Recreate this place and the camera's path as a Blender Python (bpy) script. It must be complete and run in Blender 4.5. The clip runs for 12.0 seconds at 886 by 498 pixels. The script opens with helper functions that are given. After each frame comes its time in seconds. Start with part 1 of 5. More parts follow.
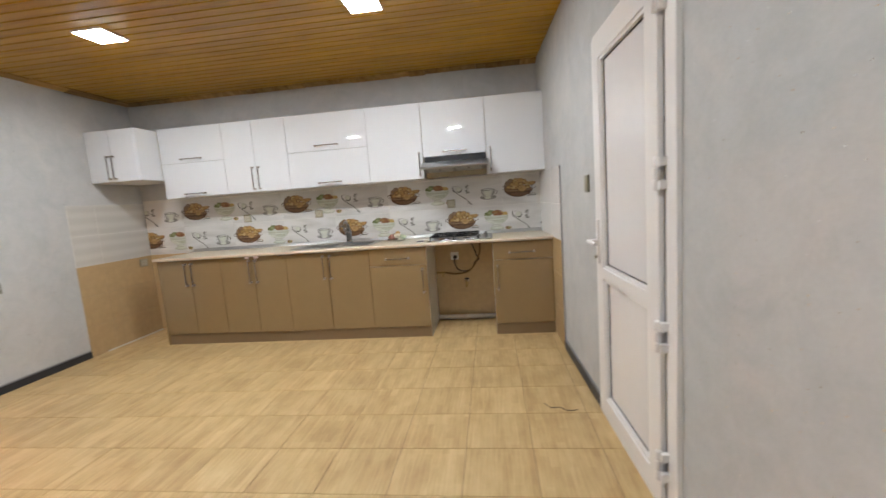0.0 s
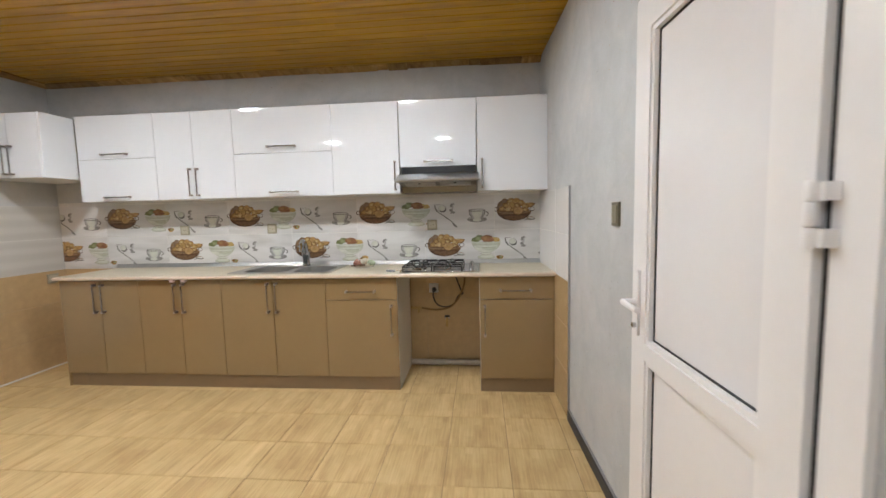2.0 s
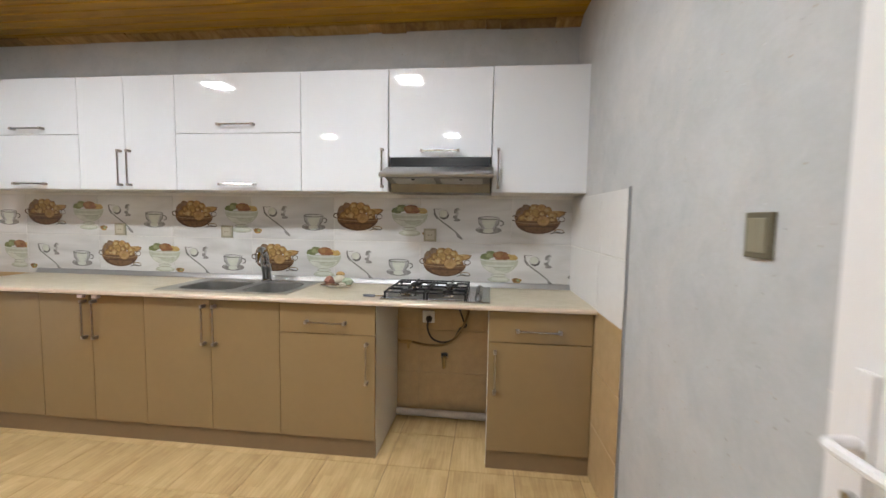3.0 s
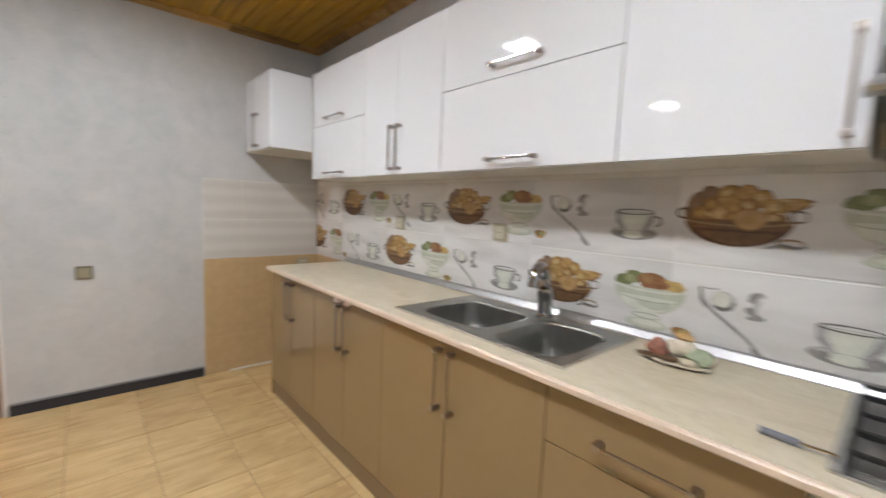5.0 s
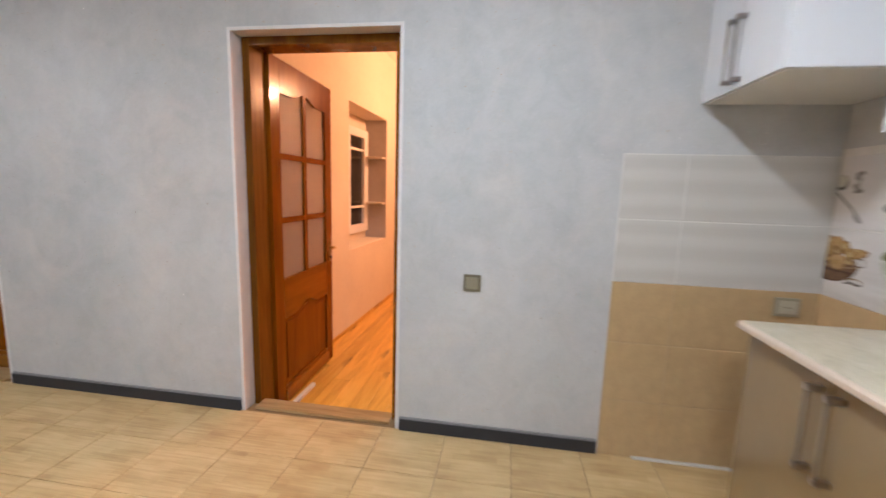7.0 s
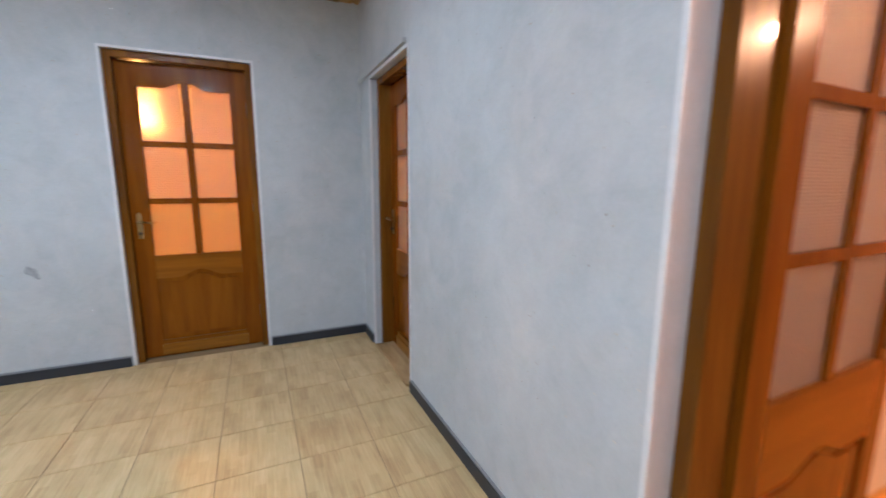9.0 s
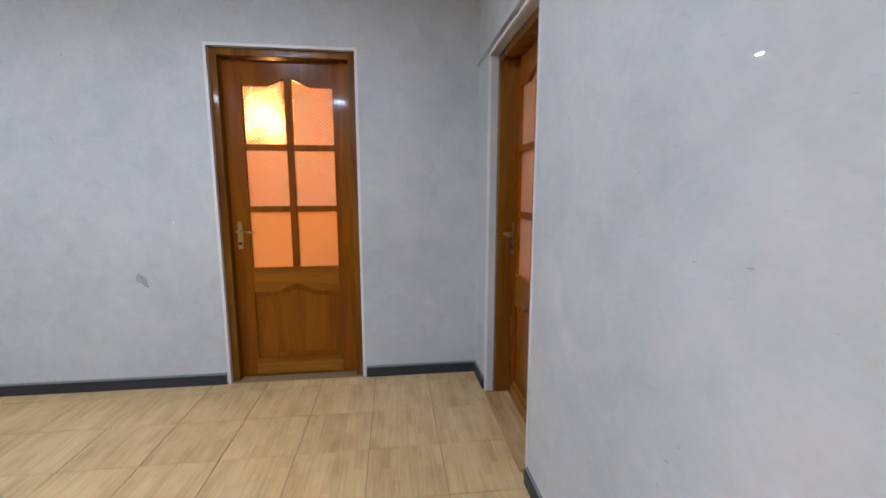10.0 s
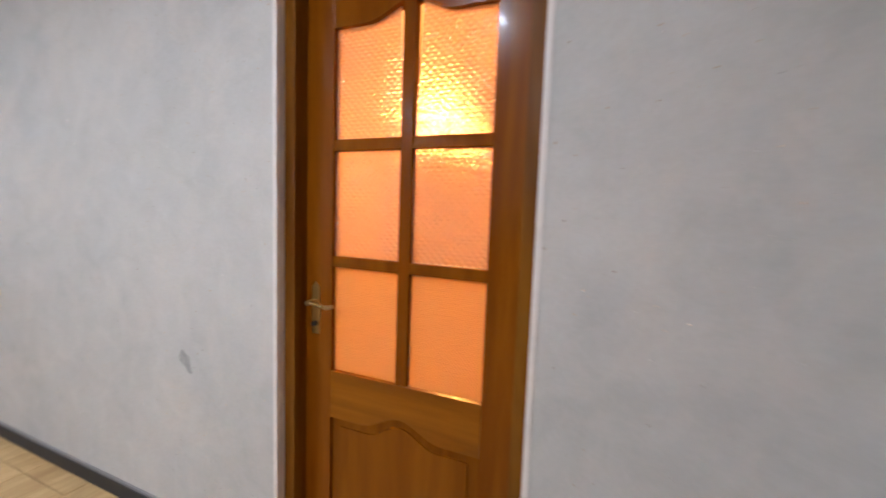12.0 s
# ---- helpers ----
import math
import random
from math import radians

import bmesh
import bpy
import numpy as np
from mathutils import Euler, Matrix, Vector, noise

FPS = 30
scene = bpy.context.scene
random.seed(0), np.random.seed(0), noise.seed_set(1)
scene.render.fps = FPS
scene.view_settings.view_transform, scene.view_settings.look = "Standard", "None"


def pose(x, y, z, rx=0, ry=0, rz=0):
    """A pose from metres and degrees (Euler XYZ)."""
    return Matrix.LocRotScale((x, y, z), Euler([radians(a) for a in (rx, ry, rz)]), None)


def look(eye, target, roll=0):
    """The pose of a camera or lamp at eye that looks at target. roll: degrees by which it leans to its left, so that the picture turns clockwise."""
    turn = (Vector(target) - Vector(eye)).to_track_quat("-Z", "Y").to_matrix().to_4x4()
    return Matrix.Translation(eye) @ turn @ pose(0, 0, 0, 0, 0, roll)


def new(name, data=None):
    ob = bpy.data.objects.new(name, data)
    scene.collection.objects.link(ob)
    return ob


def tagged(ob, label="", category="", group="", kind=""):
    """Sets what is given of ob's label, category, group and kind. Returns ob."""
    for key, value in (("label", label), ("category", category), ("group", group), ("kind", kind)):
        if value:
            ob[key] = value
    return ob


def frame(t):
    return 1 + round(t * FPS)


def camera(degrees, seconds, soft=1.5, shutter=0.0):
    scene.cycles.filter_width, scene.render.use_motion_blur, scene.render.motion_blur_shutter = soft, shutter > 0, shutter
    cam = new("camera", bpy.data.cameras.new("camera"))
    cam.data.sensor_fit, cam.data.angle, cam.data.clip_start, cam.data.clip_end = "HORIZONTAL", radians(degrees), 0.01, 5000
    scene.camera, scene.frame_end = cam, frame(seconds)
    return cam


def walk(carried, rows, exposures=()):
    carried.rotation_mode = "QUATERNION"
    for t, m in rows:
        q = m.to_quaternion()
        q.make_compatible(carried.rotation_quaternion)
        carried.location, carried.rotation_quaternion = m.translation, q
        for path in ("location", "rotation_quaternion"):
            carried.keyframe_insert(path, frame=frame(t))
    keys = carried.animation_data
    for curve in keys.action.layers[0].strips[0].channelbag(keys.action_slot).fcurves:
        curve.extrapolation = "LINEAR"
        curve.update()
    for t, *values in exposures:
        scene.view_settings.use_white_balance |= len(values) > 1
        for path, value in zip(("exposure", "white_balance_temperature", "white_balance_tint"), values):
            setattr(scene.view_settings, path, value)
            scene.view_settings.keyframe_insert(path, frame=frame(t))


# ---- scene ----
cam = camera(94.6, 12.0, soft=1.5, shutter=0.4)
PATH = [
    (0, (0.267, -0.698, 1.257), (0.025, 1.273, 1.015), -4.2),
    (0.5, (0.395, -0.675, 1.275), (0.279, 1.31, 1.057), -2.5),
    (1, (0.403, -0.616, 1.299), (0.098, 1.337, 0.995), -0.7),
    (1.5, (0.305, -0.335, 1.289), (0.017, 1.629, 1.049), 0.2),
    (2, (0.273, 0.045, 1.31), (0.091, 2.029, 1.13), -1.4),
    (2.5, (0.258, 0.409, 1.327), (0.053, 2.393, 1.176), 0.3),
    (2.7, (0.262, 0.587, 1.307), (0.072, 2.573, 1.165), 0.7),
    (4.3, (0.033, 1.703, 1.332), (-0.885, 3.466, 1.108), 1.7),
    (4.5, (-0.041, 1.79, 1.32), (-1.105, 3.472, 1.12), 1.6),
    (5, (-0.27, 1.992, 1.305), (-1.758, 3.314, 1.104), 2.4),
    (5.5, (-0.559, 2.089, 1.306), (-2.402, 2.838, 1.103), 2.8),
    (5.7, (-0.696, 2.112, 1.319), (-2.595, 2.704, 1.109), 2.0),
    (6, (-0.907, 2.137, 1.328), (-2.858, 2.523, 1.115), 1.2),
    (6.3, (-1.094, 2.165, 1.311), (-3.07, 2.357, 1.064), 0.9),
    (6.5, (-1.241, 2.193, 1.293), (-3.222, 2.252, 1.026), 1.3),
    (8.3, (-2.538, 1.669, 1.238), (-3.980, 0.319, 0.925), 1.05),
    (8.5, (-2.633, 1.572, 1.228), (-3.908, 0.067, 0.902), 0.9),
    (8.7, (-2.705, 1.462, 1.214), (-3.800, -0.167, 0.896), 0.5),
    (9, (-2.808, 1.318, 1.225), (-3.632, -0.475, 0.900), 0.3),
    (9.2, (-2.900, 1.205, 1.228), (-3.550, -0.650, 0.907), 0.4),
    (9.5, (-3.036, 1.071, 1.218), (-3.458, -0.859, 0.905), 0.0),
    (10, (-3.052, 0.685, 1.205), (-3.291, -1.279, 0.918), -0.0),
    (10.5, (-3.069, 0.306, 1.211), (-3.184, -1.671, 0.935), -0.3),
    (11, (-3.077, -0.101, 1.254), (-3.031, -2.083, 0.987), -0.1),
    (11.3, (-3.085, -0.379, 1.264), (-2.952, -2.361, 1.031), 0.6),
    (11.5, (-3.088, -0.543, 1.277), (-2.861, -2.517, 1.05), 0.9),
    (12, (-3.027, -0.899, 1.26), (-2.235, -2.727, 1.08), 2.0),
]
walk(cam, [(t, look(eye, target, roll)) for t, eye, target, roll in PATH], [(0, 1.36, 6450, 6), (0.5, 1.43, 6450, 6), (1.5, 1.43, 6450, 6), (4.5, 1.38, 6450, 7), (5.5, 1.33, 6400, 8), (6.5, 1.43, 6250, 8), (8.5, 1.60, 5130, 3), (9.7, 1.58, 5180, 4), (10.5, 1.66, 5800, 7), (12, 1.72, 5950, 9)])

# ---- world: night outside, so only a very faint sky ----
world = bpy.data.worlds.new("night")
scene.world = world
world.use_nodes = True
world.node_tree.nodes["Background"].inputs["Color"].default_value = (0.02, 0.03, 0.05, 1)
world.node_tree.nodes["Background"].inputs["Strength"].default_value = 0.1

# ---- lamp strengths ----
PANEL_GLOW = 104.0
BULB_GLOW = 850.0
BULB_COLOR = (1.0, 0.432, 0.205)

# ---- plan (metres) ----
WEST, EAST, NORTH, SOUTH, CEIL = -3.585, 0.815, 3.495, -1.88, 2.52
TILE_TOP, TILE_MID = 1.444, 0.867
WT = 0.225                       # wall thickness


# ---- materials ----
def material(name, rough=0.5, metal=0.0, coat=0.0, spec=0.5):
    m = bpy.data.materials.new(name)
    m.use_nodes = True
    b = m.node_tree.nodes["Principled BSDF"]
    b.inputs["Roughness"].default_value = rough
    b.inputs["Metallic"].default_value = metal
    b.inputs["Coat Weight"].default_value = coat
    b.inputs["Coat Roughness"].default_value = 0.06
    b.inputs["Specular IOR Level"].default_value = spec
    return m, m.node_tree, b


def coords(nt, scale=(1, 1, 1), rot=(0, 0, 0), shift=0.0):
    """Object coordinates, scaled; shift moves them by the object's own random number."""
    tc = nt.nodes.new("ShaderNodeTexCoord")
    mp = nt.nodes.new("ShaderNodeMapping")
    mp.inputs["Scale"].default_value = scale
    mp.inputs["Rotation"].default_value = rot
    nt.links.new(tc.outputs["Object"], mp.inputs["Vector"])
    if shift:
        oi = nt.nodes.new("ShaderNodeObjectInfo")
        mul = nt.nodes.new("ShaderNodeMath")
        mul.operation = "MULTIPLY"
        mul.inputs[1].default_value = shift
        nt.links.new(oi.outputs["Random"], mul.inputs[0])
        nt.links.new(mul.outputs[0], mp.inputs["Location"])
    return mp.outputs["Vector"]


def noise_tex(nt, vec, scale, detail=4.0, rough=0.55, distort=0.0):
    n = nt.nodes.new("ShaderNodeTexNoise")
    n.inputs["Scale"].default_value = scale
    n.inputs["Detail"].default_value = detail
    n.inputs["Roughness"].default_value = rough
    n.inputs["Distortion"].default_value = distort
    nt.links.new(vec, n.inputs["Vector"])
    return n.outputs["Fac"]


def ramp(nt, fac, stops):
    r = nt.nodes.new("ShaderNodeValToRGB")
    els = r.color_ramp.elements
    while len(els) < len(stops):
        els.new(0.5)
    for e, (p, c) in zip(els, stops):
        e.position = p
        e.color = (*c, 1) if len(c) == 3 else c
    nt.links.new(fac, r.inputs["Fac"])
    return r.outputs["Color"]


def mix(nt, fac, a, b, mode="MIX"):
    n = nt.nodes.new("ShaderNodeMix")
    n.data_type, n.blend_type = "RGBA", mode
    for value, i in ((fac, 0), (a, 6), (b, 7)):
        if hasattr(value, "is_linked"):
            nt.links.new(value, n.inputs[i])
        elif isinstance(value, tuple):
            n.inputs[i].default_value = (*value, 1)
        else:
            n.inputs[i].default_value = value
    return n.outputs[2]


def math_node(nt, op, a, b=0.0):
    n = nt.nodes.new("ShaderNodeMath")
    n.operation = op
    for value, i in ((a, 0), (b, 1)):
        if hasattr(value, "is_linked"):
            nt.links.new(value, n.inputs[i])
        else:
            n.inputs[i].default_value = value
    return n.outputs[0]


def bump(nt, b, height, strength=0.3, dist=0.002, sock="Normal"):
    n = nt.nodes.new("ShaderNodeBump")
    n.inputs["Strength"].default_value = strength
    n.inputs["Distance"].default_value = dist
    nt.links.new(height, n.inputs["Height"])
    nt.links.new(n.outputs["Normal"], b.inputs[sock])
    return n


def plain(name, color, rough=0.5, metal=0.0, coat=0.0, var=0.08, scale=12.0, bumpy=0.0, spec=0.5):
    """A surface of one colour with faint unevenness at two scales."""
    m, nt, b = material(name, rough, metal, coat, spec)
    v = coords(nt)
    f = math_node(nt, "ADD", math_node(nt, "MULTIPLY", noise_tex(nt, v, scale), 0.6), math_node(nt, "MULTIPLY", noise_tex(nt, v, scale * 7, 3), 0.4))
    lo = tuple(c * (1 - var) for c in color)
    hi = tuple(min(1.0, c * (1 + var)) for c in color)
    nt.links.new(ramp(nt, f, [(0.3, lo), (0.7, hi)]), b.inputs["Base Color"])
    r = nt.nodes.new("ShaderNodeMapRange")
    r.inputs["To Min"].default_value, r.inputs["To Max"].default_value = rough * 0.85, min(1.0, rough * 1.15)
    nt.links.new(f, r.inputs["Value"])
    nt.links.new(r.outputs[0], b.inputs["Roughness"])
    if bumpy:
        bump(nt, b, noise_tex(nt, v, scale * 10, 4), bumpy, 0.001)
    return m


def make_plaster(name, dark, light, warm, glitter=True):
    """Silk plaster: soft cloudy patches, fine fibres, here and there a glittering flake."""
    m, nt, b = material(name, 0.72)
    v = coords(nt)
    big = noise_tex(nt, v, 1.1, 5, 0.6, 0.6)
    mid = noise_tex(nt, v, 7.0, 6, 0.62, 0.8)
    fine = noise_tex(nt, v, 85.0, 4, 0.7)
    c = ramp(nt, math_node(nt, "ADD", math_node(nt, "MULTIPLY", big, 0.55), math_node(nt, "MULTIPLY", mid, 0.45)), [(0.36, dark), (0.64, light)])
    patch = ramp(nt, noise_tex(nt, v, 2.3, 6, 0.65, 1.2), [(0.50, (0, 0, 0)), (0.74, (0.5, 0.5, 0.5))])
    c = mix(nt, patch, c, warm)
    c = mix(nt, 0.05, c, ramp(nt, fine, [(0.35, (0.25, 0.25, 0.25)), (0.7, (0.9, 0.9, 0.9))]), "OVERLAY")
    nt.links.new(c, b.inputs["Base Color"])
    bump(nt, b, math_node(nt, "ADD", math_node(nt, "MULTIPLY", fine, 0.6), noise_tex(nt, v, 240.0, 3, 0.6)), 0.22, 0.001)
    if glitter:
        vo = nt.nodes.new("ShaderNodeTexVoronoi")
        vo.inputs["Scale"].default_value = 42.0
        nt.links.new(v, vo.inputs["Vector"])
        near = math_node(nt, "LESS_THAN", vo.outputs["Distance"], 0.085)
        sep = nt.nodes.new("ShaderNodeSeparateColor")
        nt.links.new(vo.outputs["Color"], sep.inputs["Color"])
        few = math_node(nt, "GREATER_THAN", math_node(nt, "FRACT", math_node(nt, "MULTIPLY", sep.outputs[0], 13.7)), 0.5)
        flake = math_node(nt, "MULTIPLY", near, few)
        g = nt.nodes.new("ShaderNodeBsdfGlossy")
        g.inputs["Color"].default_value = (1, 1, 1, 1)
        g.inputs["Roughness"].default_value = 0.16
        tilt = nt.nodes.new("ShaderNodeVectorMath")
        tilt.operation = "MULTIPLY_ADD"
        nt.links.new(vo.outputs["Color"], tilt.inputs[0])
        tilt.inputs[1].default_value = (0.8, 0.8, 0.8)
        tilt.inputs[2].default_value = (-0.4, -0.4, -0.4)
        geo = nt.nodes.new("ShaderNodeNewGeometry")
        add = nt.nodes.new("ShaderNodeVectorMath")
        nt.links.new(geo.outputs["Normal"], add.inputs[0])
        nt.links.new(tilt.outputs[0], add.inputs[1])
        norm = nt.nodes.new("ShaderNodeVectorMath")
        norm.operation = "NORMALIZE"
        nt.links.new(add.outputs[0], norm.inputs[0])
        nt.links.new(norm.outputs[0], g.inputs["Normal"])
        ms = nt.nodes.new("ShaderNodeMixShader")
        nt.links.new(flake, ms.inputs[0])
        nt.links.new(b.outputs[0], ms.inputs[1])
        nt.links.new(g.outputs[0], ms.inputs[2])
        nt.links.new(ms.outputs[0], nt.nodes["Material Output"].inputs["Surface"])
    return m


def make_wood(name, dark, mid, light, rough, axis="z", scale=1.0, coat=0.0, knots=False, island=False, spread=0.25, grain=1.0, spec=0.25):
    """Wood with the grain along one axis; each piece gets its own tone."""
    m, nt, b = material(name, rough, 0.0, coat, spec)
    s = {"x": (1.2, 14, 14), "y": (14, 1.2, 14), "z": (14, 14, 1.2)}[axis]
    v = coords(nt, tuple(q * scale for q in s), shift=0.0 if island else 40.0)
    base = noise_tex(nt, v, 1.0, 6, 0.6, 1.6 * grain)
    fine = noise_tex(nt, v, 6.0, 4, 0.6, 0.3)
    f = math_node(nt, "ADD", math_node(nt, "MULTIPLY", base, 0.75), math_node(nt, "MULTIPLY", fine, 0.25))
    c = ramp(nt, f, [(0.34, dark), (0.5, mid), (0.68, light)])
    if island:
        rnd = nt.nodes.new("ShaderNodeNewGeometry").outputs["Random Per Island"]
    else:
        rnd = nt.nodes.new("ShaderNodeObjectInfo").outputs["Random"]
    tone = ramp(nt, rnd, [(0.0, (1 - spread,) * 3), (1.0, (1.0, 1.0, 1.0))])
    c = mix(nt, 1.0, c, tone, "MULTIPLY")
    if knots:
        ks = {"x": (2.2, 6, 6), "y": (6, 2.2, 6), "z": (6, 6, 2.2)}[axis]
        kv = coords(nt, ks)
        warp = nt.nodes.new("ShaderNodeTexNoise")
        warp.inputs["Scale"].default_value = 3.5
        nt.links.new(kv, warp.inputs["Vector"])
        wv = nt.nodes.new("ShaderNodeVectorMath")
        wv.operation = "MULTIPLY_ADD"
        nt.links.new(warp.outputs["Color"], wv.inputs[0])
        wv.inputs[1].default_value = (0.35, 0.35, 0.35)
        nt.links.new(kv, wv.inputs[2])
        vo = nt.nodes.new("ShaderNodeTexVoronoi")
        vo.inputs["Scale"].default_value = 1.0
        nt.links.new(wv.outputs[0], vo.inputs["Vector"])
        k = ramp(nt, vo.outputs["Distance"], [(0.10, (1, 1, 1)), (0.18, (0.45, 0.45, 0.45)), (0.34, (0, 0, 0))])
        c = mix(nt, k, c, tuple(q * 0.22 for q in dark))
    nt.links.new(c, b.inputs["Base Color"])
    bump(nt, b, f, 0.12, 0.0015)
    return m


def make_floor_tile(name):
    """Wood-look ceramic: pale cream and tan strips of uneven length, streaked along their length."""
    m, nt, b = material(name, 0.3, 0.0, 0.0, 0.5)
    v = coords(nt, (1, 1, 1), shift=23.0)
    br = nt.nodes.new("ShaderNodeTexBrick")
    br.offset, br.squash = 0.37, 1.0
    for key, val in (("Scale", 1.0), ("Mortar Size", 0.0), ("Bias", 0.0), ("Brick Width", 0.21), ("Row Height", 0.041)):
        br.inputs[key].default_value = val
    br.inputs["Color1"].default_value, br.inputs["Color2"].default_value = (0, 0, 0, 1), (1, 1, 1, 1)
    nt.links.new(coords(nt, (1, 1, 1), (0, 0, radians(90)), shift=7.3), br.inputs["Vector"])
    streak = noise_tex(nt, coords(nt, (95, 4.5, 1), shift=61.0), 1.0, 5, 0.6, 0.4)
    cloud = noise_tex(nt, coords(nt, (9, 4, 1), shift=17.0), 1.0, 4)
    sep = nt.nodes.new("ShaderNodeSeparateColor")
    nt.links.new(br.outputs["Color"], sep.inputs["Color"])
    f = math_node(nt, "ADD", math_node(nt, "MULTIPLY", sep.outputs[0], 0.12), math_node(nt, "MULTIPLY", streak, 0.46))
    f = math_node(nt, "ADD", f, math_node(nt, "MULTIPLY", cloud, 0.50))
    c = ramp(nt, f, [(0.36, (0.41, 0.272, 0.121)), (0.55, (0.55, 0.395, 0.190)), (0.75, (0.66, 0.50, 0.262))])
    rnd = nt.nodes.new("ShaderNodeObjectInfo").outputs["Random"]
    c = mix(nt, 1.0, c, ramp(nt, rnd, [(0.0, (0.90, 0.89, 0.87)), (1.0, (1, 1, 1))]), "MULTIPLY")
    nt.links.new(c, b.inputs["Base Color"])
    r = nt.nodes.new("ShaderNodeMapRange")
    r.inputs["To Min"].default_value, r.inputs["To Max"].default_value = 0.34, 0.52
    nt.links.new(noise_tex(nt, v, 9.0), r.inputs["Value"])
    nt.links.new(r.outputs[0], b.inputs["Roughness"])
    bump(nt, b, streak, 0.08, 0.001)
    return m


def make_glass(name, tint, lattice, scatter):
    """Patterned glass: scatters what lies behind it, with a pressed lattice relief."""
    m, nt, b = material(name, 0.1)
    out = nt.nodes["Material Output"]
    v = coords(nt)
    height = None
    for a in (radians(45), radians(-45)):
        w = nt.nodes.new("ShaderNodeTexWave")
        w.inputs["Scale"].default_value = lattice
        w.inputs["Distortion"].default_value = 0.6
        w.inputs["Detail"].default_value = 1.0
        nt.links.new(coords(nt, (1, 1, 1), (0, a, 0)), w.inputs["Vector"])
        height = w.outputs["Fac"] if height is None else math_node(nt, "MULTIPLY", height, w.outputs["Fac"])
    height = math_node(nt, "ADD", math_node(nt, "MULTIPLY", height, 0.8), math_node(nt, "MULTIPLY", noise_tex(nt, coords(nt, (0.5, 1, 1.6)), 75.0, 2), 0.9))
    bp = nt.nodes.new("ShaderNodeBump")
    bp.inputs["Strength"].default_value = 0.8
    bp.inputs["Distance"].default_value = 0.004
    nt.links.new(height, bp.inputs["Height"])
    refr = nt.nodes.new("ShaderNodeBsdfRefraction")
    refr.inputs["Color"].default_value = (*tint, 1)
    refr.inputs["Roughness"].default_value = 0.11
    refr.inputs["IOR"].default_value = 1.25
    wide = nt.nodes.new("ShaderNodeBsdfRefraction")
    wide.inputs["Color"].default_value = (*tint, 1)
    wide.inputs["Roughness"].default_value = 0.30
    wide.inputs["IOR"].default_value = 1.3
    trans = nt.nodes.new("ShaderNodeBsdfTranslucent")
    trans.inputs["Color"].default_value = (*tint, 1)
    gl = nt.nodes.new("ShaderNodeBsdfGlossy")
    gl.inputs["Roughness"].default_value = 0.12
    fr = nt.nodes.new("ShaderNodeFresnel")
    fr.inputs["IOR"].default_value = 1.45
    for n in (refr, wide, trans, gl):
        nt.links.new(bp.outputs["Normal"], n.inputs["Normal"])
    m1 = nt.nodes.new("ShaderNodeMixShader")
    m1.inputs[0].default_value = scatter
    m0 = nt.nodes.new("ShaderNodeMixShader")
    m0.inputs[0].default_value = 0.28
    nt.links.new(refr.outputs[0], m0.inputs[1])
    nt.links.new(wide.outputs[0], m0.inputs[2])
    nt.links.new(m0.outputs[0], m1.inputs[1])
    nt.links.new(trans.outputs[0], m1.inputs[2])
    m2 = nt.nodes.new("ShaderNodeMixShader")
    nt.links.new(fr.outputs[0], m2.inputs[0])
    nt.links.new(m1.outputs[0], m2.inputs[1])
    nt.links.new(gl.outputs[0], m2.inputs[2])
    nt.links.new(m2.outputs[0], out.inputs["Surface"])
    return m


def emitter(name, color, strength):
    m = bpy.data.materials.new(name)
    m.use_nodes = True
    nt = m.node_tree
    nt.nodes.clear()
    e = nt.nodes.new("ShaderNodeEmission")
    e.inputs["Color"].default_value = (*color, 1)
    e.inputs["Strength"].default_value = strength
    o = nt.nodes.new("ShaderNodeOutputMaterial")
    nt.links.new(e.outputs[0], o.inputs["Surface"])
    return m


def make_counter(name):
    """Cream stone-look laminate: cloudy beige drifts with thin pale and greyish veins."""
    m, nt, b = material(name, 0.33)
    v = coords(nt, (1.0, 1.7, 1), (0, 0, radians(30)))
    cloud = noise_tex(nt, v, 4.5, 6, 0.62, 1.8)
    fine = noise_tex(nt, v, 38.0, 4, 0.65)
    f = math_node(nt, "ADD", math_node(nt, "MULTIPLY", cloud, 0.72), math_node(nt, "MULTIPLY", fine, 0.28))
    c = ramp(nt, f, [(0.30, (0.48, 0.415, 0.295)), (0.46, (0.56, 0.495, 0.365)), (0.58, (0.605, 0.54, 0.415)), (0.74, (0.66, 0.60, 0.485))])
    ridge = math_node(nt, "ABSOLUTE", math_node(nt, "SUBTRACT", noise_tex(nt, v, 3.0, 5, 0.55, 2.6), 0.5))
    c = mix(nt, ramp(nt, ridge, [(0.0, (0.3, 0.3, 0.3)), (0.016, (0, 0, 0))]), c, (0.73, 0.65, 0.58))
    ridge2 = math_node(nt, "ABSOLUTE", math_node(nt, "SUBTRACT", noise_tex(nt, v, 5.2, 5, 0.55, 2.0), 0.47))
    c = mix(nt, ramp(nt, ridge2, [(0.0, (0.25, 0.25, 0.25)), (0.02, (0, 0, 0))]), c, (0.39, 0.33, 0.25))
    nt.links.new(c, b.inputs["Base Color"])
    bump(nt, b, fine, 0.05, 0.001)
    return m


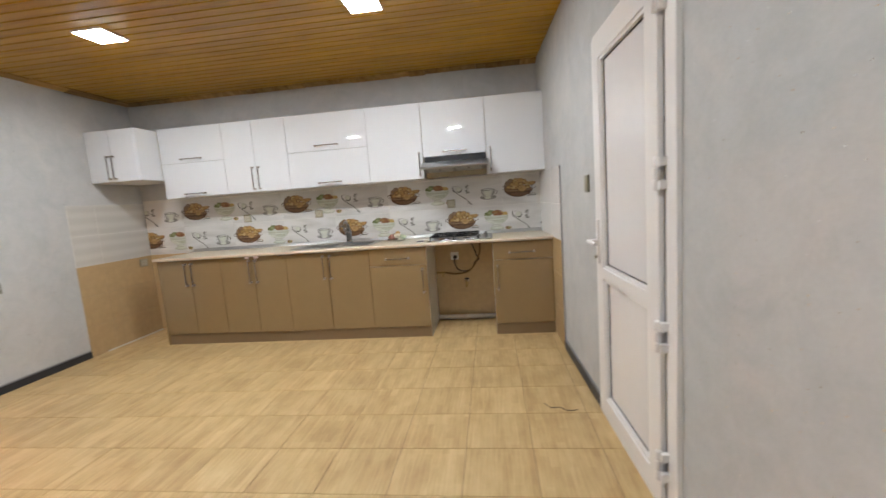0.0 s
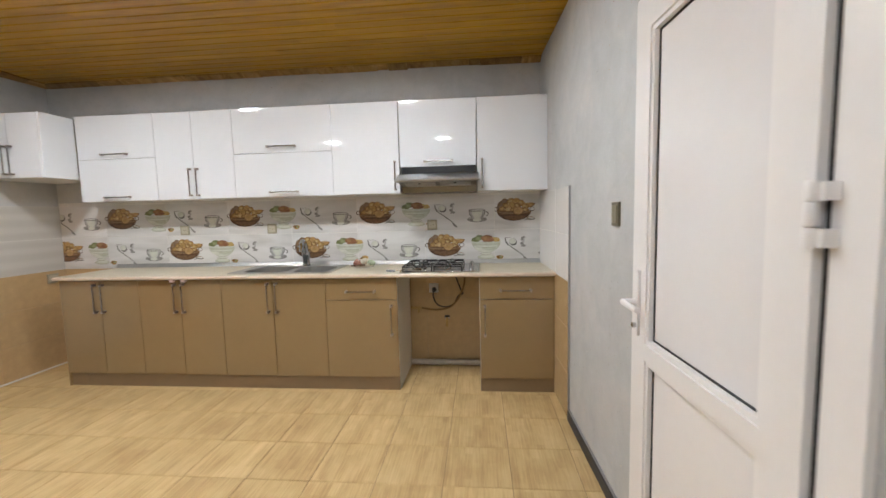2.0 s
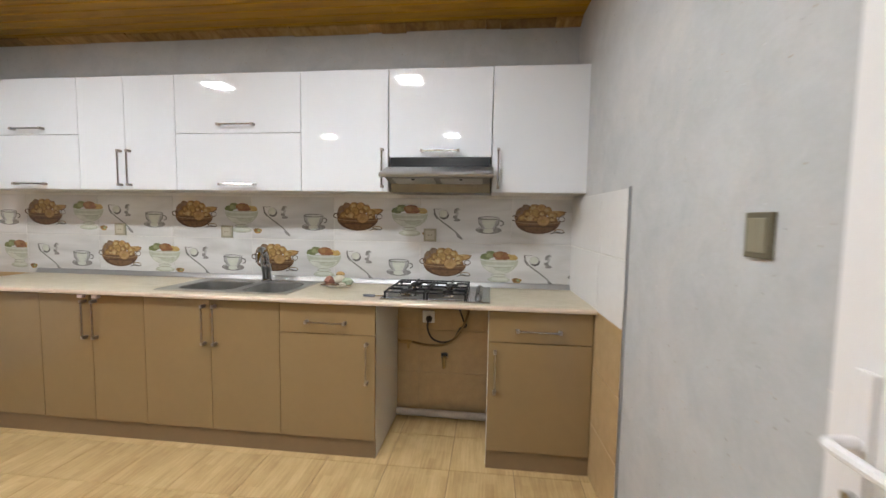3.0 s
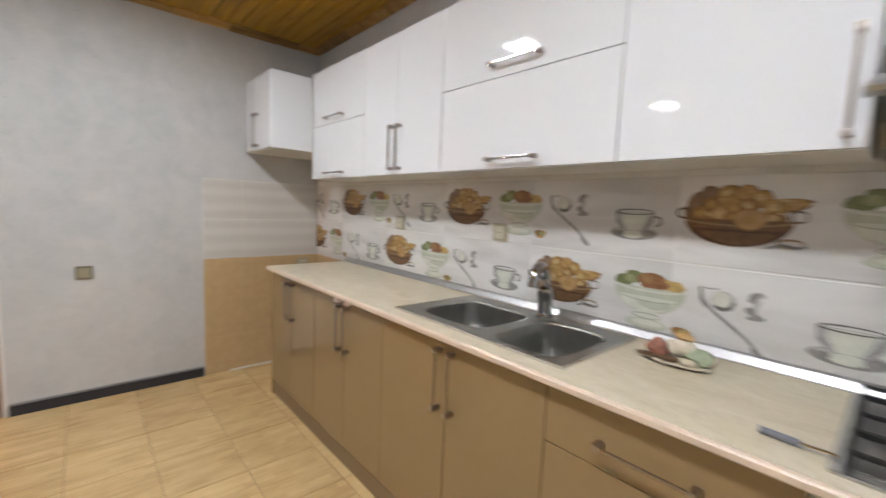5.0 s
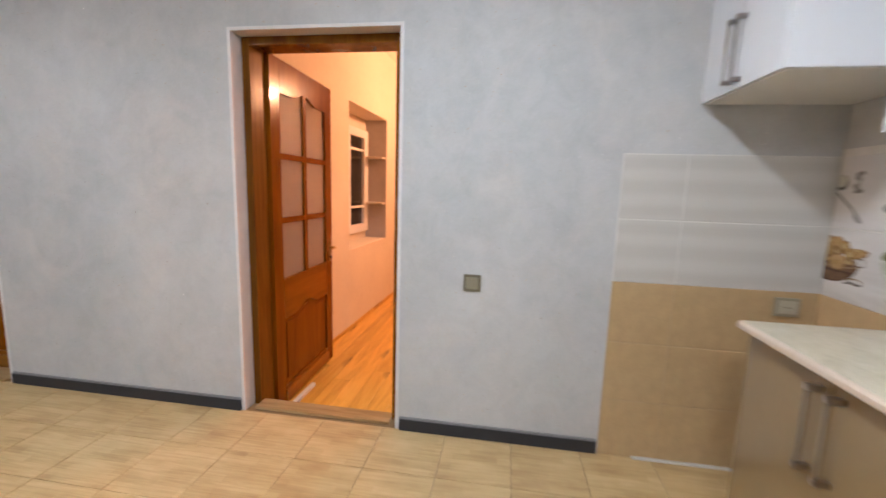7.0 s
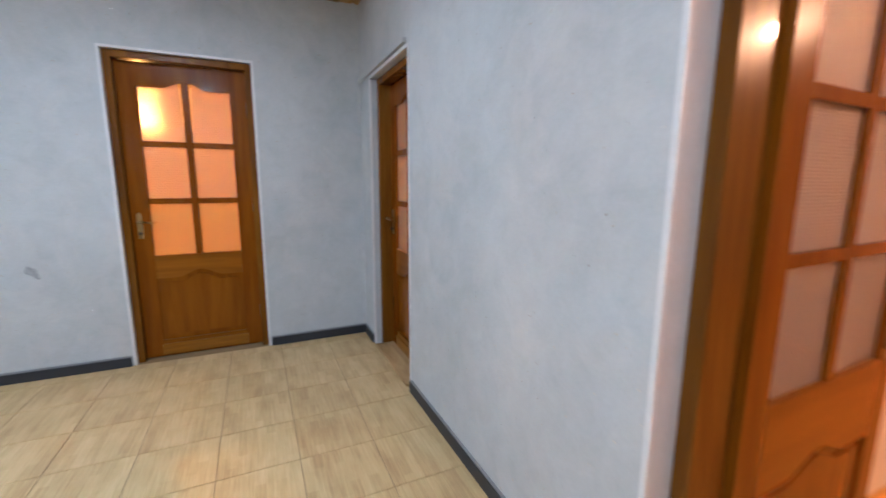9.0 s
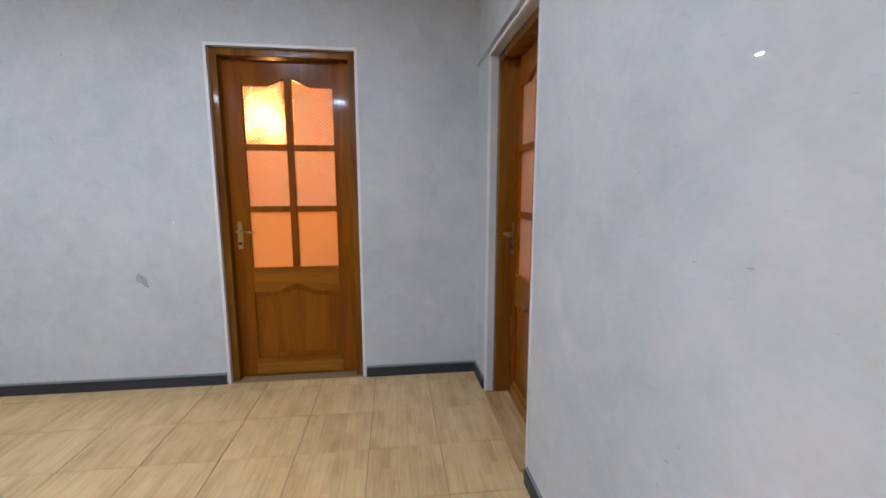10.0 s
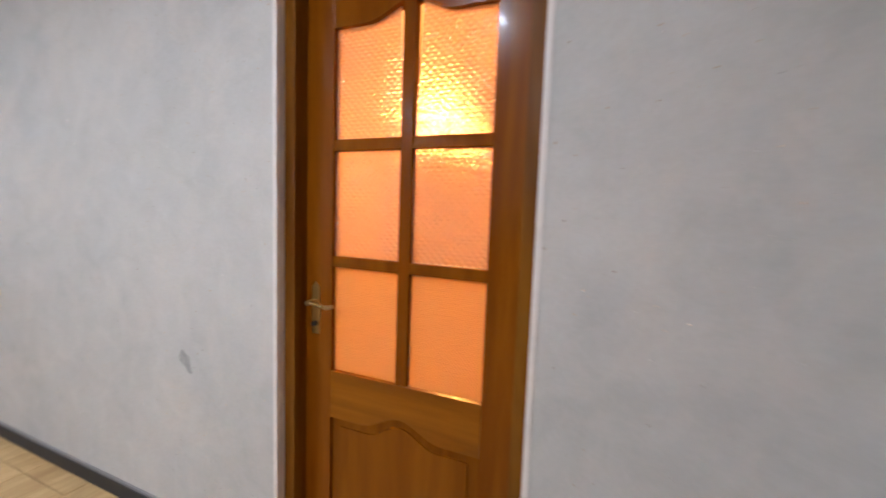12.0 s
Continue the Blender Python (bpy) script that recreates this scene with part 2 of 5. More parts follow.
def make_wave_tile(name, lo, hi):
    """Pale wall tile with broad horizontal wavy bands."""
    m, nt, b = material(name, 0.22)
    w = nt.nodes.new("ShaderNodeTexWave")
    w.bands_direction = "Z"
    w.inputs["Scale"].default_value = 3.2
    w.inputs["Distortion"].default_value = 3.0
    w.inputs["Detail"].default_value = 3.0
    w.inputs["Detail Scale"].default_value = 0.8
    nt.links.new(coords(nt, (0.35, 0.35, 1.0)), w.inputs["Vector"])
    nt.links.new(ramp(nt, w.outputs["Fac"], [(0.1, lo), (0.9, hi)]), b.inputs["Base Color"])
    bump(nt, b, w.outputs["Fac"], 0.15, 0.002)
    return m


WALL = make_plaster("silk_plaster", (0.412, 0.427, 0.437), (0.515, 0.525, 0.535), (0.575, 0.547, 0.533))
THRESHOLD = make_wood("worn_threshold", (0.28, 0.17, 0.07), (0.42, 0.27, 0.12), (0.52, 0.36, 0.18), 0.5, "y", 1.0)
REVEAL = plain("reveal_paint", (0.60, 0.58, 0.57), 0.6, bumpy=0.1)
BEAD = plain("corner_bead_white", (0.66, 0.64, 0.635), 0.45)
ROOM_WALL = plain("whitewash", (0.70, 0.63, 0.53), 0.8, var=0.06, scale=3.0, bumpy=0.15)
NICHE_WALL = plain("niche_grey_brown", (0.42, 0.38, 0.35), 0.8, var=0.1, bumpy=0.1)
CEILING_WOOD = make_wood("varnished_pine_lining", (0.31, 0.160, 0.006), (0.43, 0.235, 0.009), (0.51, 0.292, 0.016), 0.33, "x", 1.0, 0.06, island=True, spread=0.15)
CORNICE_WOOD = make_wood("cornice_wood", (0.26, 0.13, 0.035), (0.45, 0.27, 0.09), (0.62, 0.43, 0.19), 0.4, "y", 0.6, 0.1, spread=0.6)
DOOR_WOOD = make_wood("varnished_door_wood", (0.130, 0.032, 0.0008), (0.182, 0.050, 0.001), (0.235, 0.072, 0.0018), 0.22, "z", 0.45, 0.12, spread=0.1, grain=0.7, spec=0.12)
DOOR_PALE = make_wood("door_board_wood", (0.165, 0.048, 0.0012), (0.215, 0.068, 0.002), (0.265, 0.094, 0.004), 0.28, "x", 0.6, 0.12, spread=0.1, spec=0.12)
KICK_WOOD = make_wood("kick_board_wood", (0.205, 0.075, 0.006), (0.27, 0.108, 0.010), (0.34, 0.145, 0.016), 0.32, "x", 0.6, 0.08, spread=0.1, spec=0.15)
DOOR_PANEL = make_wood("door_panel_wood", (0.145, 0.040, 0.0012), (0.195, 0.058, 0.0018), (0.245, 0.080, 0.0035), 0.24, "z", 0.45, 0.08, spread=0.1, spec=0.12)
JAMB_WOOD = make_wood("door_frame_wood", (0.105, 0.034, 0.0025), (0.165, 0.060, 0.005), (0.23, 0.092, 0.010), 0.26, "z", 0.5, 0.2, spread=0.15, spec=0.12)
PINE_FLOOR = make_wood("pine_floor", (0.60, 0.32, 0.05), (0.78, 0.44, 0.075), (0.86, 0.54, 0.12), 0.3, "x", 0.8, 0.2, knots=True)
FLOOR_TILE = make_floor_tile("wood_look_ceramic")
GROUT = plain("floor_grout", (0.24, 0.160, 0.078), 0.85)
WALL_GROUT = plain("wall_grout", (0.43, 0.32, 0.185), 0.8)
WALL_GROUT_PALE = plain("pale_wall_grout", (0.62, 0.61, 0.58), 0.8)
BEIGE_TILE = plain("beige_glazed_tile", (0.47, 0.34, 0.185), 0.25, var=0.10, scale=16.0)
WAVE_TILE = make_wave_tile("pale_wave_tile", (0.51, 0.50, 0.475), (0.56, 0.55, 0.525))
WHITE_TILE = plain("white_glazed_tile", (0.74, 0.74, 0.74), 0.18, var=0.03, scale=6.0)
BASEBOARD = plain("dark_grey_plastic", (0.030, 0.031, 0.037), 0.5, spec=0.3)
BASE_EDGE = plain("grey_plastic_edge", (0.22, 0.225, 0.24), 0.45)
WHITE_GLOSS = plain("white_gloss_board", (0.69, 0.71, 0.75), 0.04, coat=0.0, var=0.01, scale=3.0)
WHITE_BOARD = plain("white_chipboard", (0.66, 0.64, 0.60), 0.45, var=0.03)
TAUPE = plain("taupe_gloss_board", (0.255, 0.175, 0.086), 0.17, coat=0.35, var=0.03, scale=4.0)
TAUPE_MATT = plain("taupe_plinth", (0.20, 0.135, 0.075), 0.4, var=0.06)
COUNTER = make_counter("cream_laminate")
COUNTER_EDGE = plain("pinkish_laminate_edge", (0.60, 0.49, 0.39), 0.35)
PVC = plain("white_pvc", (0.775, 0.765, 0.77), 0.3, var=0.02, scale=5.0)
PVC_PANEL = plain("white_pvc_panel", (0.79, 0.785, 0.805), 0.09, coat=0.3, var=0.015, scale=4.0)
RUBBER = plain("black_rubber_seal", (0.02, 0.02, 0.022), 0.6)
STEEL = plain("brushed_steel", (0.50, 0.50, 0.50), 0.25, 1.0, var=0.08, scale=30.0)
STEEL_DARK = plain("dark_steel", (0.28, 0.28, 0.28), 0.32, 1.0, var=0.1, scale=30.0)
HOOD_STEEL = plain("dull_hood_steel", (0.20, 0.195, 0.18), 0.38, 1.0, var=0.1, scale=25.0)
VISOR_STEEL = plain("satin_visor_steel", (0.42, 0.42, 0.425), 0.36, 1.0, var=0.05, scale=20.0)
FILTER_STEEL = plain("pale_filter_steel", (0.45, 0.45, 0.44), 0.6, 0.6, var=0.1, scale=60.0)
BOWL_STEEL = plain("satin_bowl_steel", (0.36, 0.36, 0.345), 0.36, 1.0, var=0.1, scale=25.0)
TAP_CHROME = plain("tap_chrome", (0.42, 0.42, 0.43), 0.10, 1.0, var=0.02)
CHROME = plain("chrome", (0.72, 0.72, 0.73), 0.08, 1.0, var=0.02)
HANDLE_METAL = plain("nickel_handle", (0.40, 0.38, 0.365), 0.24, 1.0, var=0.05)
HANDLE_CAP = plain("bronze_handle_foot", (0.33, 0.29, 0.27), 0.3, 1.0)
IRON = plain("black_enamel_iron", (0.010, 0.010, 0.011), 0.5, var=0.2, spec=0.3)
BLACK_GLASS = plain("black_glass_band", (0.015, 0.016, 0.018), 0.25, var=0.02)
ALU = plain("aluminium_strip", (0.46, 0.465, 0.475), 0.42, 1.0, var=0.04)
SOCKET = plain("bronze_beige_plastic", (0.30, 0.275, 0.20), 0.35, 0.2, var=0.05)
SWITCH_BRONZE = plain("olive_bronze_plastic", (0.165, 0.150, 0.105), 0.3, 0.3, var=0.05)
SWITCH_IN = plain("pale_bronze_rocker", (0.28, 0.26, 0.19), 0.3, 0.2, var=0.05)
SOCKET_IN = plain("beige_plastic", (0.42, 0.38, 0.29), 0.35, var=0.04)
BRASS = plain("brass", (0.46, 0.32, 0.13), 0.28, 1.0)
BLACK_METAL = plain("dark_lock_metal", (0.03, 0.03, 0.03), 0.35, 0.6)
WHITE_PLASTIC = plain("white_plastic", (0.74, 0.74, 0.72), 0.35)
CABLE = plain("black_cable", (0.02, 0.02, 0.02), 0.5)
YELLOW_HOSE = plain("yellow_hose", (0.20, 0.12, 0.035), 0.5)
TABLE_TAB = plain("pale_pink_tab", (0.72, 0.58, 0.56), 0.5)
NIGHT_GLASS = plain("night_window_glass", (0.012, 0.013, 0.016), 0.04, var=0.02)
GLASS_S = make_glass("pressed_glass", (0.82, 0.72, 0.66), 19.0, 0.26)
# same glass for the bottom row; deeper orange of the light behind put into the tint
GLASS_LOW = make_glass("pressed_glass_low_glow", (0.80, 0.64, 0.34), 40.0, 0.5)
GLASS_SW = make_glass("pressed_glass_plain", (0.80, 0.72, 0.63), 30.0, 0.20)
GLASS_W = make_glass("pressed_glass_fine", (0.92, 0.84, 0.76), 26.0, 0.45)
PANEL_LIGHT = emitter("led_panel", (0.95, 0.955, 0.985), PANEL_GLOW)
PANEL_LIGHT_WEAK = emitter("led_panel_weak", (0.95, 0.955, 0.985), PANEL_GLOW * 0.72)
BULB = emitter("warm_bulb", BULB_COLOR, BULB_GLOW)
BULB_DEEP = emitter("deep_warm_bulb", (1.0, 0.385, 0.078), BULB_GLOW * 0.74)


# ---- mesh helpers ----
def box(bm, x0, x1, y0, y1, z0, z1, bevel=0.0):
    v = [bm.verts.new(p) for p in ((x0, y0, z0), (x1, y0, z0), (x1, y1, z0), (x0, y1, z0), (x0, y0, z1), (x1, y0, z1), (x1, y1, z1), (x0, y1, z1))]
    faces = [bm.faces.new([v[i] for i in q]) for q in ((0, 3, 2, 1), (4, 5, 6, 7), (0, 1, 5, 4), (1, 2, 6, 5), (2, 3, 7, 6), (3, 0, 4, 7))]
    if bevel:
        edges = list({e for f in faces for e in f.edges})
        bmesh.ops.bevel(bm, geom=edges, offset=bevel, segments=2, affect="EDGES", profile=0.6)
    return bm


def boxed(*args, bevel=0.0):
    return box(bmesh.new(), *args, bevel=bevel)


def prism(bm, pts, a0, a1, axis="y"):
    """Extrude a closed outline. axis y: points are (x, z); axis x: (y, z); axis z: (x, y)."""
    def place(p, a):
        return {"y": (p[0], a, p[1]), "x": (a, p[0], p[1]), "z": (p[0], p[1], a)}[axis]
    lo = [bm.verts.new(place(p, a0)) for p in pts]
    hi = [bm.verts.new(place(p, a1)) for p in pts]
    n = len(pts)
    bm.faces.new(lo)
    bm.faces.new(hi[::-1])
    for i in range(n):
        bm.faces.new((lo[i], hi[i], hi[(i + 1) % n], lo[(i + 1) % n]))
    bmesh.ops.recalc_face_normals(bm, faces=bm.faces)
    return bm


def lathe(bm, profile, centre, n=24, axis="z"):
    """Turn a profile of (radius, height) round an axis through centre."""
    rings = []
    for r, h in profile:
        ring = []
        for i in range(n):
            a = 2 * math.pi * i / n
            p = {"z": (r * math.cos(a), r * math.sin(a), h), "y": (r * math.cos(a), h, r * math.sin(a)), "x": (h, r * math.cos(a), r * math.sin(a))}[axis]
            ring.append(bm.verts.new(Vector(centre) + Vector(p)))
        rings.append(ring)
    for a, b in zip(rings, rings[1:]):
        for i in range(n):
            bm.faces.new((a[i], a[(i + 1) % n], b[(i + 1) % n], b[i]))
    bm.faces.new(rings[0][::-1])
    bm.faces.new(rings[-1])
    bmesh.ops.recalc_face_normals(bm, faces=bm.faces)
    return bm


def tube(bm, pts, radius, n=10, closed_ends=True):
    """A round pipe along a smooth line through the points."""
    pts = [Vector(p) for p in pts]
    fine = []
    for i in range(len(pts) - 1):
        p0, p1, p2, p3 = pts[max(i - 1, 0)], pts[i], pts[i + 1], pts[min(i + 2, len(pts) - 1)]
        for k in range(6):
            t = k / 6
            fine.append(0.5 * (2 * p1 + (p2 - p0) * t + (2 * p0 - 5 * p1 + 4 * p2 - p3) * t * t + (3 * p1 - p0 - 3 * p2 + p3) * t ** 3))
    fine.append(pts[-1])
    up = Vector((0.13, 0.2, 0.97))
    rings = []
    for i, p in enumerate(fine):
        d = (fine[min(i + 1, len(fine) - 1)] - fine[max(i - 1, 0)]).normalized()
        s = d.cross(up)
        if s.length < 1e-3:
            s = d.cross(Vector((1, 0, 0)))
        s.normalize()
        u = s.cross(d)
        r = radius(i / (len(fine) - 1)) if callable(radius) else radius
        rings.append([bm.verts.new(p + r * (s * math.cos(2 * math.pi * k / n) + u * math.sin(2 * math.pi * k / n))) for k in range(n)])
    for a, b in zip(rings, rings[1:]):
        for k in range(n):
            bm.faces.new((a[k], a[(k + 1) % n], b[(k + 1) % n], b[k]))
    if closed_ends:
        bm.faces.new(rings[0][::-1])
        bm.faces.new(rings[-1])
    bmesh.ops.recalc_face_normals(bm, faces=bm.faces)
    return bm


def blob(bm, centre, size, seed=0, rough=0.12, sub=2):
    """A lumpy rounded body."""
    made = bmesh.ops.create_icosphere(bm, subdivisions=sub, radius=1.0)
    for v in made["verts"]:
        k = 1 + rough * noise.noise(v.co * 1.7 + Vector((seed * 3.1, seed, 0)))
        v.co = Vector(centre) + Vector((v.co.x * size[0] * k, v.co.y * size[1] * k, v.co.z * size[2] * k))
    return bm


def smooth_angle(me, degrees=35):
    """Round shading but for sharp edges."""
    for p in me.polygons:
        p.use_smooth = True
    me.set_sharp_from_angle(angle=radians(degrees))


def finish(name, bm, mat, smooth=False):
    me = bpy.data.meshes.new(name)
    bm.to_mesh(me)
    bm.free()
    for m in (mat if isinstance(mat, (list, tuple)) else [mat]):
        me.materials.append(m)
    if smooth:
        smooth_angle(me)
    return me


def origin(ob):
    p = Vector((0, 0, 0))
    while ob is not None:
        p += ob.location
        ob = ob.parent
    return p


def part(name, bm, mat, parent, label="", smooth=False, kind=""):
    """One mesh under a thing or a part, given in the thing's own building place."""
    bmesh.ops.translate(bm, verts=bm.verts, vec=-origin(parent))
    ob = new(name, finish(name, bm, mat, smooth))
    ob.parent = parent
    return tagged(ob, label=label, kind=kind)


def thing(name, base, label, category, group=""):
    e = new(name)
    e.empty_display_size = 0.1
    e.location = base
    return tagged(e, label=label, category=category, group=group)


def solo(name, bm, mat, label, category, base=None, smooth=False, kind="", group=""):
    if base is not None:
        bmesh.ops.translate(bm, verts=bm.verts, vec=-Vector(base))
    ob = new(name, finish(name, bm, mat, smooth))
    if base is not None:
        ob.location = base
    return tagged(ob, label=label, category=category, kind=kind, group=group)


def wall(name, along, t0, t1, a0, a1, z0, z1, openings, mat, label):
    """A wall between t0 and t1 in thickness, from a0 to a1, with openings (start, end, bottom, top)."""
    bm = bmesh.new()
    cuts = sorted(openings)
    spans, at = [], a0
    for s, e, b, t in cuts:
        spans.append((at, s, z0, z1))
        if b > z0:
            spans.append((s, e, z0, b))
        if t < z1:
            spans.append((s, e, t, z1))
        at = e
    spans.append((at, a1, z0, z1))
    for s, e, b, t in spans:
        if along == "x":
            box(bm, s, e, t0, t1, b, t)
        else:
            box(bm, t0, t1, s, e, b, t)
    bmesh.ops.remove_doubles(bm, verts=bm.verts, dist=1e-5)
    return solo(name, bm, mat, label, "wall", kind="structure")


# ---- large structure ----
DOOR_W = (0.748, 1.62, 2.005)        # opening to the warm room
DOOR_SW = (-1.60, -0.825, 1.925)
DOOR_S = (-2.845, -2.022, 2.01)
DOOR_E = (0.715, 1.570, 2.00)
DOOR_SE = (-1.02, -0.150, 2.01)

wall_north = wall("wall_north", "x", NORTH, NORTH + 0.2, WEST - WT, EAST + 0.3, 0, CEIL, [], WALL, "grey silk-plastered wall behind the kitchen units")
wall_south = wall("wall_south", "x", SOUTH - WT, SOUTH, WEST, EAST + 0.4, 0, CEIL, [(DOOR_S[0], DOOR_S[1], -1, DOOR_S[2])], WALL, "blue-grey silk-plastered wall with a glazed wooden door")
wall_west = wall("wall_west", "y", WEST - WT, WEST, SOUTH - WT, NORTH, -0.2, CEIL, [(DOOR_SW[0], DOOR_SW[1], -1, DOOR_SW[2]), (DOOR_W[0], DOOR_W[1], -1, DOOR_W[2])], WALL, "blue-grey silk-plastered wall with glitter flakes and two doorways")
wall_east = wall("wall_east", "y", EAST, EAST + 0.2, SOUTH - WT, NORTH, 0, CEIL, [(DOOR_SE[0], DOOR_SE[1], -1, DOOR_SE[2]), (DOOR_E[0], DOOR_E[1], -1, DOOR_E[2])], WALL, "grey silk-plastered wall with a white door")

floor = solo("floor", boxed(WEST - 0.115, EAST + 0.45, SOUTH - WT + 0.002, NORTH, -0.13, -0.004), GROUT, "ceramic tiled floor with a wood-look grain and dark joints", "floor", kind="structure")

# ceiling: tongue-and-groove boards with recessed joints over a backing
bm = bmesh.new()
box(bm, WEST - WT, EAST + 0.45, SOUTH - WT, NORTH + 0.2, CEIL + 0.014, CEIL + 0.12)
rows = int((NORTH - SOUTH) / 0.088) + 1
for i in range(rows):
    y0 = SOUTH + i * 0.088
    y1 = min(y0 + 0.082, NORTH)
    x = WEST - random.uniform(0, 1.5)
    while x < EAST + 0.25:
        x1 = x + random.choice((2.0, 2.5, 3.0))
        prism(bm, [(y0, CEIL + 0.0135), (y0, CEIL + 0.004), (y0 + 0.005, CEIL), (y1 - 0.005, CEIL), (y1, CEIL + 0.004), (y1, CEIL + 0.0135)], max(x, WEST), min(x1 - 0.001, EAST + 0.25), "x") if min(x1, EAST + 0.25) - max(x, WEST) > 0.02 else None
        x = x1
ceiling = solo("ceiling", bm, CEILING_WOOD, "varnished golden tongue-and-groove pine ceiling", "ceiling", kind="structure")


def cornice(name, along, fixed, a0, a1, inward):
    """A thin wooden bead of short offcuts where wall and ceiling meet."""
    root = tagged(new(name), label="cornice bead of mixed light and dark wooden offcuts", category="trim", kind="structure")
    a = a0
    while a < a1 - 0.02:
        b = min(a + random.choice((0.09, 0.16, 0.24, 0.33, 0.5)), a1)
        deep, high = random.uniform(0.060, 0.080), random.uniform(0.026, 0.036)
        bm = bmesh.new()
        prof = [(0.0, 0.0), (deep, 0.0), (deep, -0.008), (0.012, -high), (0.0, -high)]
        pts = [(fixed + inward * d, CEIL - 0.001 + h) for d, h in prof]
        prism(bm, pts, a, b - 0.001, "x" if along == "x" else "y")
        part("cornice_piece", bm, CORNICE_WOOD, root)
        a = b
    return root


cornice("cornice", "x", NORTH, WEST + 0.05, EAST, -1)
cornice("cornice", "x", SOUTH, WEST + 0.05, EAST, 1)
cornice("cornice", "y", WEST, SOUTH, NORTH, 1)


def baseboard(name, along, fixed, a0, a1, inward):
    root = tagged(new(name), label="low dark-grey plastic skirting board", category="skirting board", kind="structure")
    lo, hi = sorted((fixed, fixed + inward * 0.014))
    e0, e1 = sorted((fixed, fixed + inward * 0.009))
    if along == "x":
        part("board", boxed(a0, a1, lo, hi, 0.0, 0.062), BASEBOARD, root)
        part("top_edge", boxed(a0, a1, e0, e1, 0.062, 0.072), BASE_EDGE, root, "paler grey top edge")
    else:
        part("board", boxed(lo, hi, a0, a1, 0.0, 0.062), BASEBOARD, root)
        part("top_edge", boxed(e0, e1, a0, a1, 0.062, 0.072), BASE_EDGE, root, "paler grey top edge")
    return root


BB = 0.02
baseboard("baseboard", "y", WEST, DOOR_W[1] + BB, 2.632, 1)
baseboard("baseboard", "y", WEST, DOOR_SW[1] + BB, DOOR_W[0] - BB, 1)
baseboard("baseboard", "y", WEST, SOUTH + 0.015, DOOR_SW[0] - BB, 1)
baseboard("baseboard", "x", SOUTH, WEST, DOOR_S[0] - BB, 1)
baseboard("baseboard", "x", SOUTH, DOOR_S[1] + BB, EAST + 0.15, 1)


# the east side stands a little askew: built straight, then turned about a point of the wall
TURN_EAST = Matrix.Translation((EAST, 2.4, 0)) @ pose(0, 0, 0, 0, 0, 2.2) @ Matrix.Translation((-EAST, -2.4, 0))


def turn_east(ob):
    ob.matrix_basis = TURN_EAST @ ob.matrix_basis
    return ob


def opening_trim(name, along, face, inward, a0, a1, top, depth, mat_reveal=REVEAL, wide=0.012):
    """White corner bead round an opening and the painted reveal behind it."""
    root = tagged(new(name), label="white plaster corner bead and painted reveal of a doorway", category="trim", kind="structure")
    f0, f1 = sorted((face + inward * 0.003, face - inward * 0.010))
    r0, r1 = sorted((face - inward * 0.010, face - inward * depth))

    def put(name, u0, u1, t0, t1, z0, z1, mat):
        part(name, boxed(u0, u1, t0, t1, z0, z1) if along == "x" else boxed(t0, t1, u0, u1, z0, z1), mat, root)
    for s, u in ((1, a0), (-1, a1)):
        lo, hi = sorted((u - s * wide, u + s * 0.004))
        put("corner_bead", lo, hi, f0, f1, 0.0, top + wide, BEAD)
        lo, hi = sorted((u, u + s * 0.004))
        put("reveal", lo, hi, r0, r1, 0.0, top, mat_reveal)
    put("corner_bead", a0 + 0.004, a1 - 0.004, f0, f1, top - 0.004, top + wide, BEAD)
    put("reveal", a0 + 0.004, a1 - 0.004, r0, r1, top - 0.004, top, mat_reveal)
    return root


opening_trim("trim", "y", WEST, 1, DOOR_W[0], DOOR_W[1], DOOR_W[2], 0.085)
opening_trim("trim", "y", WEST, 1, DOOR_SW[0], DOOR_SW[1], DOOR_SW[2], 0.048, WALL)
opening_trim("trim", "x", SOUTH, 1, DOOR_S[0], DOOR_S[1], DOOR_S[2], 0.030)
turn_east(opening_trim("trim", "y", EAST, -1, DOOR_SE[0], DOOR_SE[1], DOOR_SE[2], 0.02, wide=0.013))


solo("trim_lintel", boxed(WEST + 0.0005, WEST + 0.022, SOUTH + 0.001, DOOR_SW[1] - 0.02, DOOR_SW[2] + 0.019, DOOR_SW[2] + 0.045, bevel=0.004), WALL, "rough plaster lip above the corner doorway", "trim", kind="structure")


turn_east(wall_east)
for a, b in ((DOOR_E[1] + 0.015, 2.545), (DOOR_SE[1] + 0.03, DOOR_E[0] - 0.015), (SOUTH - 0.05, DOOR_SE[0] - 0.03)):
    turn_east(baseboard("baseboard", "y", EAST, a, b, -1))

# ---- wooden doors ----
def bell(u):
    d = min(1.0, abs(u - 0.5) / 0.27)
    return 1 - d * d * (3 - 2 * d)


